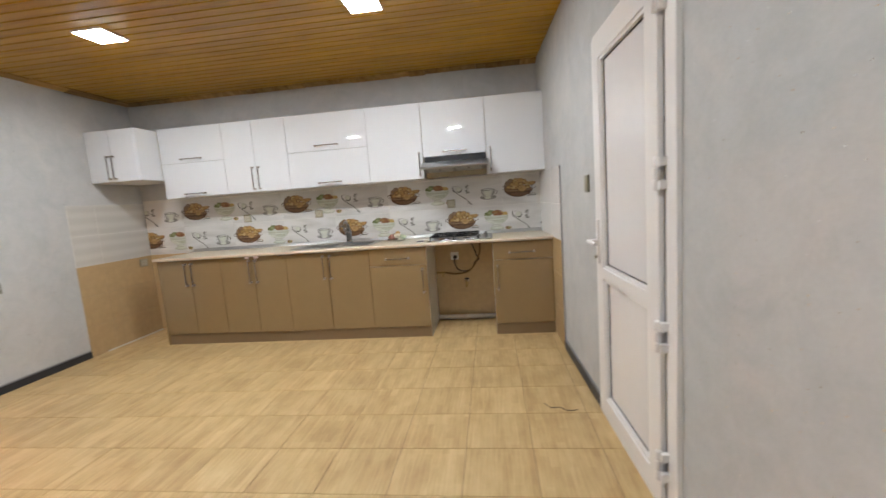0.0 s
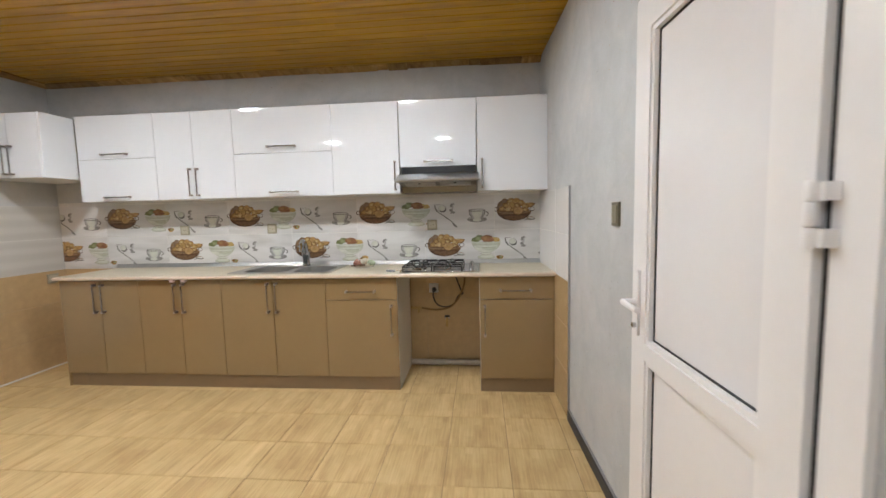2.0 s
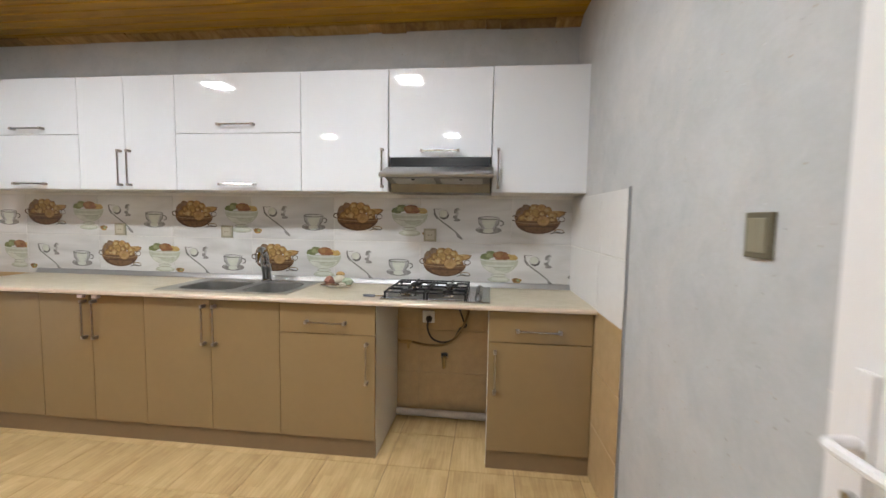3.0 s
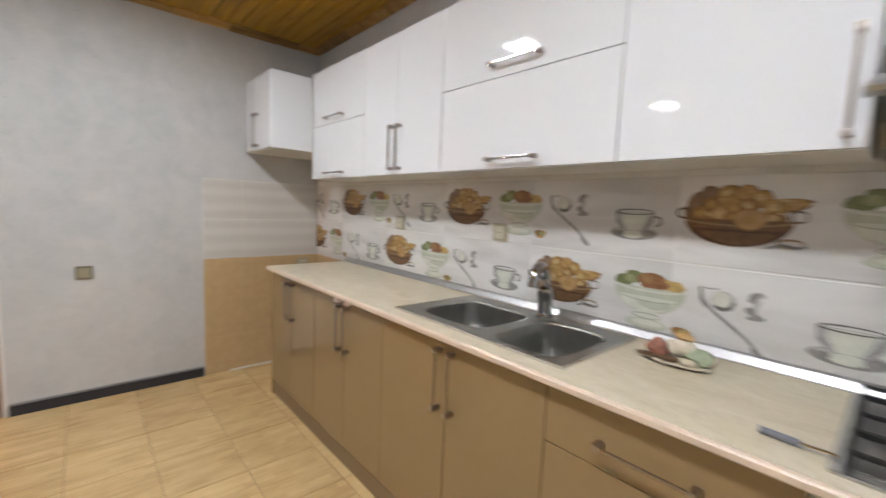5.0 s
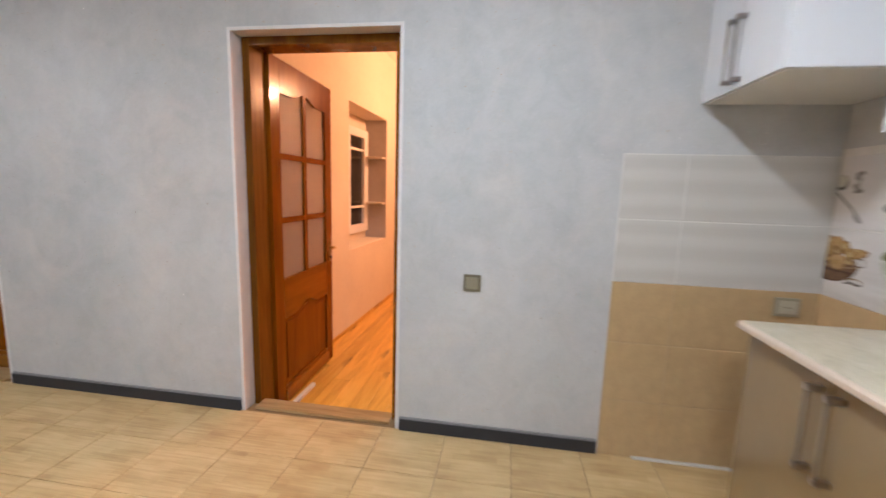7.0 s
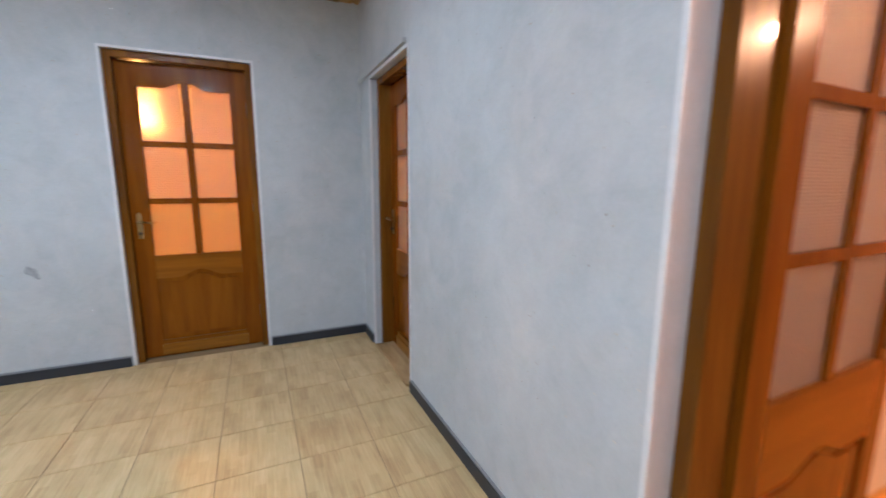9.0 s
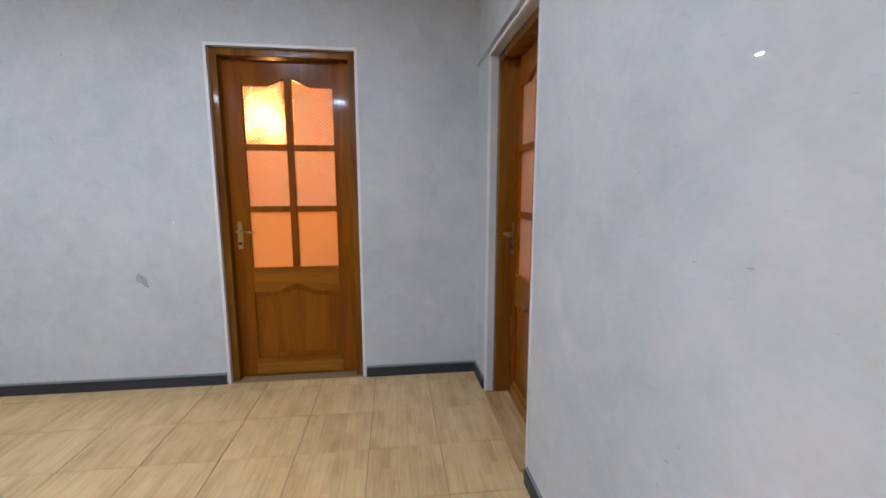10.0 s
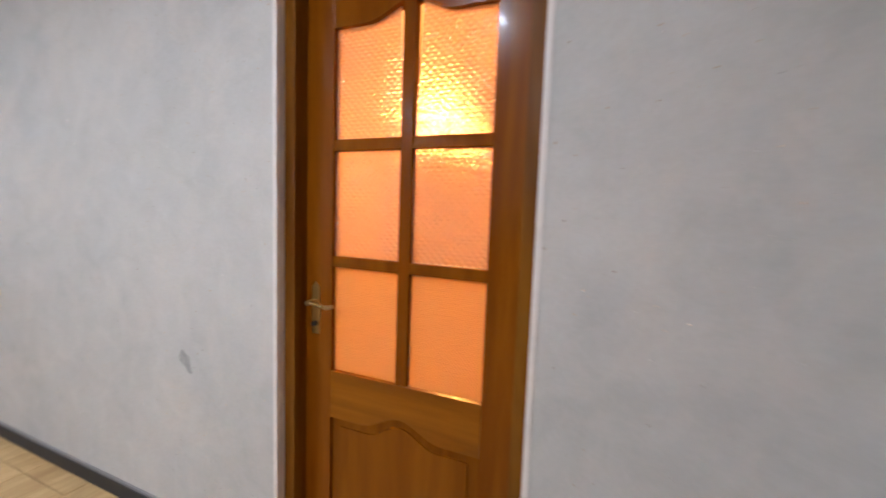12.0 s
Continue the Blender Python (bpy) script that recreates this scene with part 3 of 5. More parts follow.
def door_handle(leaf, x, z, side, into):
    """Lever handle on a long plate; side is the sign of the face it sits on, into the way the lever points."""
    y = side * 0.02
    h = part("handle", prism(bmesh.new(), [(x - 0.013, z - 0.09), (x + 0.013, z - 0.09), (x + 0.016, z - 0.03), (x + 0.013, z + 0.07), (x, z + 0.085), (x - 0.013, z + 0.07), (x - 0.016, z - 0.03)], y, y + side * 0.005), BRASS, leaf, "brass lever handle on a shaped plate")
    part("lever", tube(bmesh.new(), [(x, y, z + 0.02), (x, y + side * 0.045, z + 0.02), (x + into * 0.03, y + side * 0.052, z + 0.024), (x + into * 0.075, y + side * 0.05, z + 0.016), (x + into * 0.105, y + side * 0.048, z + 0.022)], lambda t: 0.0085 - 0.003 * t), BRASS, h, smooth=True)
    part("key_cylinder", lathe(bmesh.new(), [(0.009, 0), (0.009, 0.012), (0.006, 0.014)] if side > 0 else [(0.009, 0), (0.009, -0.012), (0.006, -0.014)], (x, y + side * 0.005, z - 0.055), 12, "y"), BLACK_METAL, h, smooth=True)


def door_leaf(parent, w, h, glass, handle_side, name="leaf", gz0=0.715, bars=(1.082, 1.454), handle_z=0.955, drop=0.145, st=0.105, handle_in=0.044):
    """Panelled leaf with six lights: x along the width, z up, y through its thickness."""
    t = 0.02
    gz1 = h - drop
    gpeak = gz1 + 0.045
    leaf = part(name, boxed(0, st, -t, t, 0, h, bevel=0.002), DOOR_WOOD, None, "reddish-brown varnished wooden leaf with six glass lights")
    part("stile", boxed(w - st, w, -t, t, 0, h, bevel=0.002), DOOR_WOOD, leaf)
    n = 28
    xs = [st + (w - 2 * st) * i / n for i in range(n + 1)]
    us = [i / n for i in range(n + 1)]
    part("top_rail", prism(bmesh.new(), [(x, gz1 + (gpeak - gz1) * bell(u)) for x, u in zip(xs, us)] + [(w - st, h), (st, h)], -t, t), DOOR_WOOD, leaf)
    part("middle_rail", prism(bmesh.new(), [(x, 0.555 + 0.05 * bell(u)) for x, u in zip(xs, us)] + [(w - st, gz0), (st, gz0)], -t, t), DOOR_PALE, leaf, "honey-brown middle rail with a wavy lower edge")
    part("bottom_rail", boxed(st, w - st, -t, t, 0, 0.115), DOOR_PALE, leaf)
    part("panel", boxed(st, w - st, -0.007, 0.007, 0.115, 0.605), DOOR_PANEL, leaf)
    k = 0.035
    part("raised_panel", prism(bmesh.new(), [(st + k, 0.115 + k), (w - st - k, 0.115 + k)] + [(st + k + (w - 2 * st - 2 * k) * (1 - u), 0.525 + 0.05 * bell(u)) for u in us], -0.0135, 0.0135), DOOR_PANEL, leaf)
    for s in (-1, 1):
        lo, hi = sorted((s * t, s * (t + 0.011)))
        part("kick_board", boxed(st - 0.01, w - st + 0.01, lo, hi, 0.012, 0.088, bevel=0.003), KICK_WOOD, leaf, "paler nailed-on kick board")
    mid = w / 2
    part("mullion", boxed(mid - 0.020, mid + 0.020, -0.017, 0.017, gz0, gpeak + 0.001, bevel=0.003), DOOR_WOOD, leaf)
    for z in bars:
        for a, b in ((st, mid - 0.020), (mid + 0.020, w - st)):
            part("glazing_bar", boxed(a, b, -0.0165, 0.0165, z - 0.018, z + 0.018, bevel=0.003), DOOR_WOOD, leaf)
    # slim beads round the lights
    for a, b in ((st, mid - 0.020), (mid + 0.020, w - st)):
        levels = [gz0, bars[0] - 0.018, bars[0] + 0.018, bars[1] - 0.018, bars[1] + 0.018]
        for j in range(3):
            lo = levels[2 * j] if j else gz0
            hi = levels[2 * j + 1] if j < 2 else None
            if hi is not None:
                pane = boxed(a - 0.004, b + 0.004, -0.002, 0.002, lo - 0.003, hi + 0.003)
            else:
                inner = [(x, gz1 + (gpeak - gz1) * bell(u) + 0.004) for x, u in zip(xs, us) if a - 0.001 <= x <= b + 0.001]
                pane = prism(bmesh.new(), [(a, lo - 0.003), (b, lo - 0.003)] + inner[::-1], -0.002, 0.002)
            # bottom lights of the south door carry the orange glow in their glass colour
            p = part("pane", pane, GLASS_LOW if (glass is GLASS_S and j == 0) else glass, leaf, "pressed patterned glass pane")
            p.visible_shadow = False
    hx = w - handle_in if handle_side > 0 else handle_in
    door_handle(leaf, hx, handle_z, 1, -handle_side)
    door_handle(leaf, hx, handle_z, -1, -handle_side)
    hinge_x = 0.0 if handle_side > 0 else w
    for z in (0.25, 1.05, h - 0.25):
        part("hinge", lathe(bmesh.new(), [(0.007, -0.05), (0.007, 0.05)], (hinge_x, 0.026, z), 10), BLACK_METAL, leaf, "dark barrel hinge", smooth=True)
    leaf.parent = parent
    return leaf


def frame_parts(root, along, t0, t1, a0, a1, top, sill=True, wide=0.042, low=0.0, sill_in=0.0):
    def put(name, u0, u1, z0, z1, mat=JAMB_WOOD):
        part(name, boxed(u0, u1, t0, t1, z0, z1, bevel=0.003) if along == "x" else boxed(t0, t1, u0, u1, z0, z1, bevel=0.003), mat, root)
    put("jamb", a0, a0 + wide, low, top)
    put("jamb", a1 - wide, a1, low, top)
    put("head", a0 + wide, a1 - wide, top - wide, top)
    if sill:
        f0, f1 = (t0 + sill_in, t1 + 0.06)
        part("threshold", boxed(a0 + 0.005, a1 - 0.005, f0, f1, 0.0, 0.014, bevel=0.003) if along == "x" else boxed(f0, f1, a0 + wide, a1 - wide, -0.003, 0.014, bevel=0.003), THRESHOLD, root, "pale worn wooden threshold")


# closed door in the south wall
d = thing("door_1", (DOOR_S[0], SOUTH - 0.03, 0), "closed reddish-brown wooden door with six glowing orange lights", "door")
frame_parts(d, "x", SOUTH - WT, SOUTH - 0.03, DOOR_S[0] + 0.004, DOOR_S[1] - 0.004, DOOR_S[2] - 0.004, sill=False)
leaf = door_leaf(d, 0.736, 1.955, GLASS_S, 1, handle_z=0.925)
leaf.matrix_basis = pose(0.0425, -0.078, 0.005)

# closed door in the west wall, near the south corner
d = thing("door_2", (WEST - 0.048, DOOR_SW[0], 0), "closed reddish-brown wooden door with six orange-lit panes", "door")
frame_parts(d, "y", WEST - WT, WEST - 0.048, DOOR_SW[0] + 0.004, DOOR_SW[1] - 0.004, DOOR_SW[2] - 0.004)
leaf = door_leaf(d, 0.675, 1.86, GLASS_SW, -1, gz0=0.735, bars=(1.060, 1.402), handle_z=0.93, st=0.098, handle_in=0.034)
leaf.matrix_basis = pose(-0.100, 0.054, 0.013, 0, 0, 90)

# open door of the warm room, folded back into it
d = thing("door_3", (WEST - 0.085, DOOR_W[0], 0), "open reddish-brown wooden door swung into the warm-lit room", "door")
frame_parts(d, "y", WEST - WT, WEST - 0.085, DOOR_W[0] + 0.004, DOOR_W[1] - 0.004, DOOR_W[2] - 0.004, low=-0.14, sill_in=0.105)
leaf = door_leaf(d, 0.85, 2.10, GLASS_W, 1, gz0=0.81, bars=(1.172, 1.555), handle_z=0.895, drop=0.185)
leaf.matrix_basis = pose(-WT + 0.085 - 0.004, 0.045, -0.128, 0, 0, 181.5)

# dark closed door at the south end of the east wall
d = thing("door_4", (EAST, DOOR_SE[0], 0), "dark wooden door standing closed in a narrow white-edged opening", "door")
frame_parts(d, "y", EAST + 0.02, EAST + 0.2, DOOR_SE[0] + 0.004, DOOR_SE[1] - 0.004, DOOR_SE[2] - 0.004)
part("leaf", boxed(EAST + 0.10, EAST + 0.14, DOOR_SE[0] + 0.05, DOOR_SE[1] - 0.05, 0.014, DOOR_SE[2] - 0.05, bevel=0.003), DOOR_WOOD, d)
turn_east(d)


# ---- white plastic door in the east wall ----
def ring(bm, x0, x1, ya, yb, za, zb, wide):
    """A mitred frame of rectangular section lying in the y-z plane."""
    outer = [(ya, za), (yb, za), (yb, zb), (ya, zb)]
    inner = [(ya + wide, za + wide), (yb - wide, za + wide), (yb - wide, zb - wide), (ya + wide, zb - wide)]
    for i in range(4):
        j = (i + 1) % 4
        prism(bm, [outer[i], outer[j], inner[j], inner[i]], x0, x1, "x")
    return bm


d = thing("door_5", (EAST, DOOR_E[0], 0), "closed white plastic door with two glossy panels and white hinges", "door")
part("frame", ring(bmesh.new(), EAST - 0.018, EAST + 0.06, DOOR_E[0] - 0.012, DOOR_E[1] + 0.012, 0.0, DOOR_E[2] + 0.012, 0.060), PVC, d, "white plastic outer frame")
part("frame_rebate", boxed(EAST - 0.012, EAST + 0.05, 0.763, 0.793, 0.03, DOOR_E[2] - 0.05), PVC, d)
LY0, LY1, LZ0, LZ1 = 0.806, 1.556, 0.030, 1.985
leaf = part("leaf", ring(bmesh.new(), EAST - 0.030, EAST + 0.03, LY0, LY1, LZ0, LZ1, 0.105), PVC, d, "white plastic leaf with mitred corners")
part("middle_rail", boxed(EAST - 0.030, EAST + 0.03, LY0 + 0.105, LY1 - 0.105, 0.790, 0.846), PVC, leaf)
part("frame_gap", boxed(EAST - 0.010, EAST + 0.01, 0.793, LY0, LZ0, LZ1), RUBBER, d, "dark shadow gap with a rubber seal")
for za, zb in ((LZ0 + 0.105, 0.790), (0.846, LZ1 - 0.105)):
    y0, y1 = LY0 + 0.105, LY1 - 0.105
    part("glazing_bead", ring(bmesh.new(), EAST - 0.024, EAST - 0.006, y0, y1, za, zb, 0.016), PVC, leaf)
    part("panel_seal", ring(bmesh.new(), EAST - 0.009, EAST + 0.004, y0 + 0.016, y1 - 0.016, za + 0.016, zb - 0.016, 0.006), RUBBER, leaf)
    part("panel", boxed(EAST - 0.006, EAST + 0.01, y0 + 0.020, y1 - 0.020, za + 0.020, zb - 0.020), PVC_PANEL, leaf, "smooth glossy white panel")
for z in (0.21, 0.71, 1.29, 1.87):
    bm = bmesh.new()
    for a, b in ((-0.058, -0.022), (-0.020, 0.020), (0.022, 0.058)):
        lathe(bm, [(0.010, a), (0.0115, a + 0.003), (0.0115, b - 0.003), (0.010, b)], (EAST - 0.040, 0.800, z), 14)
    box(bm, EAST - 0.038, EAST - 0.029, 0.800, 0.826, z - 0.020, z + 0.020)
    box(bm, EAST - 0.038, EAST - 0.010, 0.776, 0.794, z - 0.055, z - 0.024)
    box(bm, EAST - 0.038, EAST - 0.010, 0.776, 0.794, z + 0.024, z + 0.055)
    part("hinge", bm, PVC, d, "white plastic barrel hinge", smooth=True)
h = part("handle", boxed(EAST - 0.040, EAST - 0.029, 1.488, 1.518, 0.865, 1.095, bevel=0.003), PVC, leaf, "white lever handle on a long plate")
part("lever", tube(bmesh.new(), [(EAST - 0.035, 1.503, 0.985), (EAST - 0.072, 1.503, 0.985), (EAST - 0.088, 1.492, 0.985), (EAST - 0.088, 1.440, 0.983), (EAST - 0.084, 1.385, 0.980)], 0.0095), PVC, h, smooth=True)
part("key_cylinder", lathe(bmesh.new(), [(0.009, 0), (0.009, -0.012)], (EAST - 0.040, 1.503, 0.900), 12, "x"), STEEL, h)
turn_east(d)


# ---- rooms behind the doorways ----
LOW = -0.14
RTOP = 2.86


def skew(u):
    """y of the warm room's long wall at the distance u behind the doorway wall."""
    return 0.62 + 0.028 * u


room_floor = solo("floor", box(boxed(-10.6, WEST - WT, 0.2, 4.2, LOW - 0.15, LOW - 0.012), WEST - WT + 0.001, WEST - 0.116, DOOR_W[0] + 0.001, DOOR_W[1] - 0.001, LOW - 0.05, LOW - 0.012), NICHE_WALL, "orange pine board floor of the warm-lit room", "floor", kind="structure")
solo("ceiling", boxed(-10.6, WEST - WT, -0.1, 4.2, RTOP, RTOP + 0.1), ROOM_WALL, "plain pale ceiling of the warm-lit room", "ceiling", kind="structure")
solo("wall_far", boxed(-10.6, -10.4, 0.0, 4.2, LOW, RTOP), ROOM_WALL, "plain end wall of the warm-lit room", "wall", kind="structure")
solo("wall_far", boxed(-10.4, WEST - WT, 3.7, 3.9, LOW, RTOP), ROOM_WALL, "plain pale side wall of the warm-lit room", "wall", kind="structure")
solo("wall_lining", boxed(WEST - WT - 0.006, WEST - WT - 0.001, 1.622, 3.7, LOW, RTOP), ROOM_WALL, "pale room side of the doorway wall", "wall", kind="structure")

# the long wall with its two niches, built along a line that runs slightly askew
N1 = (1.54, 2.65, 0.65, 2.04)      # along the wall from its near end, bottom, top
N2 = (4.00, 4.95, 0.69, 2.02)
bm = bmesh.new()
for s, e, b, t in ((0.0, N1[0], LOW, RTOP), (N1[0], N1[1], LOW, N1[2]), (N1[0], N1[1], N1[3], RTOP), (N1[1], N2[0], LOW, RTOP),
                   (N2[0], N2[1], LOW, N2[2]), (N2[0], N2[1], N2[3], RTOP), (N2[1], 6.65, LOW, RTOP)):
    box(bm, -e, -s, -0.26, 0.0, b, t)
bmesh.ops.remove_doubles(bm, verts=bm.verts, dist=1e-5)
askew = pose(WEST - WT, skew(0), 0, 0, 0, -1.6)
wall_warm = solo("wall_warm", bm, ROOM_WALL, "long pale wall with two deep shelved niches, lit orange", "wall", kind="structure")
wall_warm.matrix_basis = askew
bm = boxed(-6.65, 0, -0.36, -0.265, LOW, RTOP)
solo("wall_back", bm, ROOM_WALL, "masonry behind the niches", "wall", kind="structure").matrix_basis = askew
for n, (s, e, b, t) in enumerate((N1, N2)):
    # only the far side of each niche gets the darker grey-brown
    lining = solo("niche_lining", boxed(-e, -e + 0.008, -0.26, -0.004, b + 0.002, t - 0.002), NICHE_WALL, "darker grey-brown lining on one side of a niche", "trim", kind="structure")
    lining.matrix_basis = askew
    for z in ((1.07, 1.60) if n == 0 else (1.13, 1.57)):
        long = 0.13 if n == 0 else e - s - 0.02
        sh = solo("niche_shelf", boxed(-e + 0.009, -e + 0.009 + long, -0.255, -0.01, z - 0.011, z + 0.011, bevel=0.002), ROOM_WALL, "plain board shelf fitted inside a wall niche", "shelf", group="niche shelves")
        sh.matrix_basis = askew
# night window at the back of the first niche
win = thing("window_1", (0, 0, 0), "white-framed window with dark night glass in a niche", "window")
for q in ((-2.60, -2.49, 0.74, 1.90), (-1.68, -1.60, 0.74, 1.90), (-2.49, -1.68, 1.81, 1.90), (-2.49, -1.68, 0.74, 0.83)):
    part("window_frame", boxed(q[0], q[1], -0.264, -0.215, q[2], q[3], bevel=0.004), PVC, win)
for z in (1.02, 1.66):
    part("window_bar", boxed(-2.49, -1.68, -0.25, -0.225, z, z + 0.025), PVC, win)
part("window_bar", boxed(-2.10, -2.05, -0.25, -0.222, 0.83, 1.81), PVC, win)
part("pane", boxed(-2.49, -1.68, -0.262, -0.252, 0.83, 1.81), NIGHT_GLASS, win, "dark night glass")
win.matrix_basis = askew

sw = thing("light_switch", (0, 0, 0), "small beige light switch on the warm-lit wall", "light switch")
part("plate", boxed(-3.29, -3.21, 0.0, 0.010, 0.77, 0.85, bevel=0.003), SOCKET, sw)
part("rocker", boxed(-3.275, -3.225, 0.010, 0.015, 0.785, 0.835, bevel=0.002), SOCKET_IN, sw)
sw.matrix_basis = askew
# cove and skirting of the warm room
bm = prism(bmesh.new(), [(0, RTOP), (0.09, RTOP), (0.07, RTOP - 0.02), (0.02, RTOP - 0.07), (0, RTOP - 0.09)], -6.6, 0, "x")
solo("trim_cove", bm, ROOM_WALL, "plaster cove along the top of the warm-lit wall", "trim", kind="structure").matrix_basis = askew
solo("trim_skirting", boxed(-6.6, 0, 0, 0.012, LOW, LOW + 0.03), PINE_FLOOR, "thin pine skirting strip", "trim", kind="structure").matrix_basis = askew

solo("floor_batten", boxed(-4.19, -3.875, 0.842, 0.872, LOW + 0.0005, LOW + 0.022, bevel=0.003), WHITE_BOARD, "short white-painted batten lying on the pine boards by the open door", "batten", base=(-4.03, 0.857, LOW))

# radiator on the end wall
rad = thing("radiator", (-10.4, 1.0, 0), "white ribbed panel radiator on the far end wall", "radiator")
part("body", boxed(-10.36, -10.31, 1.02, 1.92, 0.02, 0.50, bevel=0.006), WHITE_PLASTIC, rad)
for i in range(16):
    part("rib", boxed(-10.31, -10.302, 1.04 + i * 0.055, 1.07 + i * 0.055, 0.05, 0.47), WHITE_PLASTIC, rad)
part("pipe", tube(bmesh.new(), [(-10.34, 1.0, LOW - 0.01), (-10.34, 1.0, 0.06), (-10.34, 1.03, 0.08)], 0.011), WHITE_PLASTIC, rad, smooth=True)
part("bracket", boxed(-10.4, -10.36, 1.3, 1.34, 0.1, 0.44), STEEL, rad)

# rooms behind the two closed doors
def shell(x0, x1, y0, y1, z0, z1, label, east=True):
    t = 0.06
    for nm, b, cat in (("wall_back", (x0 - t, x0, y0 - t, y1 + t, z0, z1), "wall"), ("wall_back", (x1, x1 + t, y0 - t, y1 + t, z0, z1) if east else (x0, x1, y1, y1 + t, z0, z1), "wall"),
                       ("wall_back", (x0, x1, y0 - t, y0, z0, z1), "wall"), ("ceiling", (x0 - t, x1 + (t if east else 0), y0 - t, y1 + (0 if east else t), z1, z1 + t), "ceiling"),
                       ("floor", (x0 - t, x1 + (t if east else 0), y0 - t, y1 + (0 if east else t), z0 - t, z0), "floor")):
        solo(nm, boxed(*b), PINE_FLOOR if nm == "floor" else ROOM_WALL, label, cat, kind="structure")


shell(-3.5, -0.6, -6.2, SOUTH - WT - 0.001, 0.0, 2.6, "plain warm-lit room behind the glazed door")
shell(-6.9, WEST - WT - 0.001, -3.4, 0.0, 0.0, 2.6, "plain warm-lit room behind the corner door", east=False)


def pendant_bulb(x, y, z, top, glow):
    e = thing("bulb_lamp", (x, y, top), "bare warm bulb hanging on a cord", "lamp", "warm bulbs")
    part("cord", tube(bmesh.new(), [(x, y, top), (x, y, z + 0.12)], 0.004, 6), CABLE, e)
    part("socket", lathe(bmesh.new(), [(0.018, 0.06), (0.02, 0.12), (0.01, 0.13)], (x, y, z), 12), BLACK_METAL, e)
    part("bulb", lathe(bmesh.new(), [(0.004, -0.045), (0.022, -0.038), (0.032, -0.02), (0.034, 0.0), (0.028, 0.028), (0.016, 0.06)], (x, y, z), 16), glow, e, "glowing warm bulb", smooth=True)


pendant_bulb(-6.3, 2.15, 2.30, RTOP, BULB)
pendant_bulb(-1.79, -4.12, 1.91, 2.6, BULB_DEEP)
pendant_bulb(-6.2, -1.1, 2.25, 2.6, BULB_DEEP)


# ---- ceiling panel lights ----
def panel_light(x, y, glow):
    e = thing("ceiling_light", (x, y, CEIL), "flat square white LED panel light set on the ceiling", "ceiling light", "ceiling lights")
    part("rim", boxed(x - 0.108, x + 0.108, y - 0.108, y + 0.108, CEIL - 0.012, CEIL - 0.0005, bevel=0.003), WHITE_PLASTIC, e)
    part("diffuser", boxed(x - 0.097, x + 0.097, y - 0.097, y + 0.097, CEIL - 0.0145, CEIL - 0.0124), glow, e, "glowing white diffuser")


for x, y, glow in ((-2.27, 1.94, PANEL_LIGHT), (-0.46, 1.98, PANEL_LIGHT), (-2.15, -0.40, PANEL_LIGHT_WEAK), (-0.30, -0.40, PANEL_LIGHT_WEAK)):
    panel_light(x, y, glow)


# ---- kitchen units ----
def pull(door, x, y, z, length, upright):
    """Bow handle: a flat bar on two feet, y is the face it stands on."""
    hl = length / 2
    bm = bmesh.new()
    if upright:
        box(bm, x - 0.005, x + 0.005, y - 0.033, y - 0.026, z - hl, z + hl, bevel=0.002)
        feet = [(x - 0.008, x + 0.008, z - hl, z - hl + 0.016), (x - 0.008, x + 0.008, z + hl - 0.016, z + hl)]
    else:
        box(bm, x - hl, x + hl, y - 0.033, y - 0.026, z - 0.005, z + 0.005, bevel=0.002)
        feet = [(x - hl, x - hl + 0.016, z - 0.008, z + 0.008), (x + hl - 0.016, x + hl, z - 0.008, z + 0.008)]
    h = part("handle", bm, HANDLE_METAL, door, "slim metal bow handle")
    for a, b, c, e in feet:
        part("handle_foot", boxed(a, b, y - 0.035, y - 0.0005, c, e, bevel=0.002), HANDLE_CAP, h)


def cabinet(name, label, x0, x1, back, front, z0, z1, doors, body, face, category, group):
    """front: y of the door faces. doors: (x0, x1, z0, z1, handle) with handle (x, z, length, upright)."""
    c = thing(name, ((x0 + x1) / 2, (back + front) / 2, z0), label, category, group)
    part("body", boxed(x0 + 0.0008, x1 - 0.0008, front + 0.020, back, z0, z1, bevel=0.001), body, c)
    for a, b, lo, hi, hd in doors:
        kind = "drawer_front" if (hi - lo) < 0.2 else "door"
        dr = part(kind, boxed(a + 0.0015, b - 0.0015, front, front + 0.018, lo + 0.0015, hi - 0.0015, bevel=0.0025), face, c)
        if hd:
            pull(dr, hd[0], front, hd[1], hd[2], hd[3])
    return c


UY, UZ0, UZ1 = 3.205, 1.463, 2.163
up = dict(back=NORTH - 0.001, front=UY, z1=UZ1, body=WHITE_BOARD, face=WHITE_GLOSS, category="kitchen cabinet", group="upper kitchen cabinets")
cabinet("upper_cabinet", "white gloss wall cabinet with two narrow lift-up flaps", -3.04, -2.35, z0=UZ0,
        doors=[(-3.04, -2.35, 1.808, UZ1, (-2.70, 1.845, 0.226, False)), (-3.04, -2.35, UZ0, 1.808, (-2.70, 1.496, 0.226, False))], **up)
cabinet("upper_cabinet", "white gloss wall cabinet with a pair of tall doors", -2.35, -1.68, z0=UZ0,
        doors=[(-2.35, -2.025, UZ0, UZ1, (-2.055, 1.598, 0.226, True)), (-2.025, -1.68, UZ0, UZ1, (-1.992, 1.598, 0.226, True))], **up)
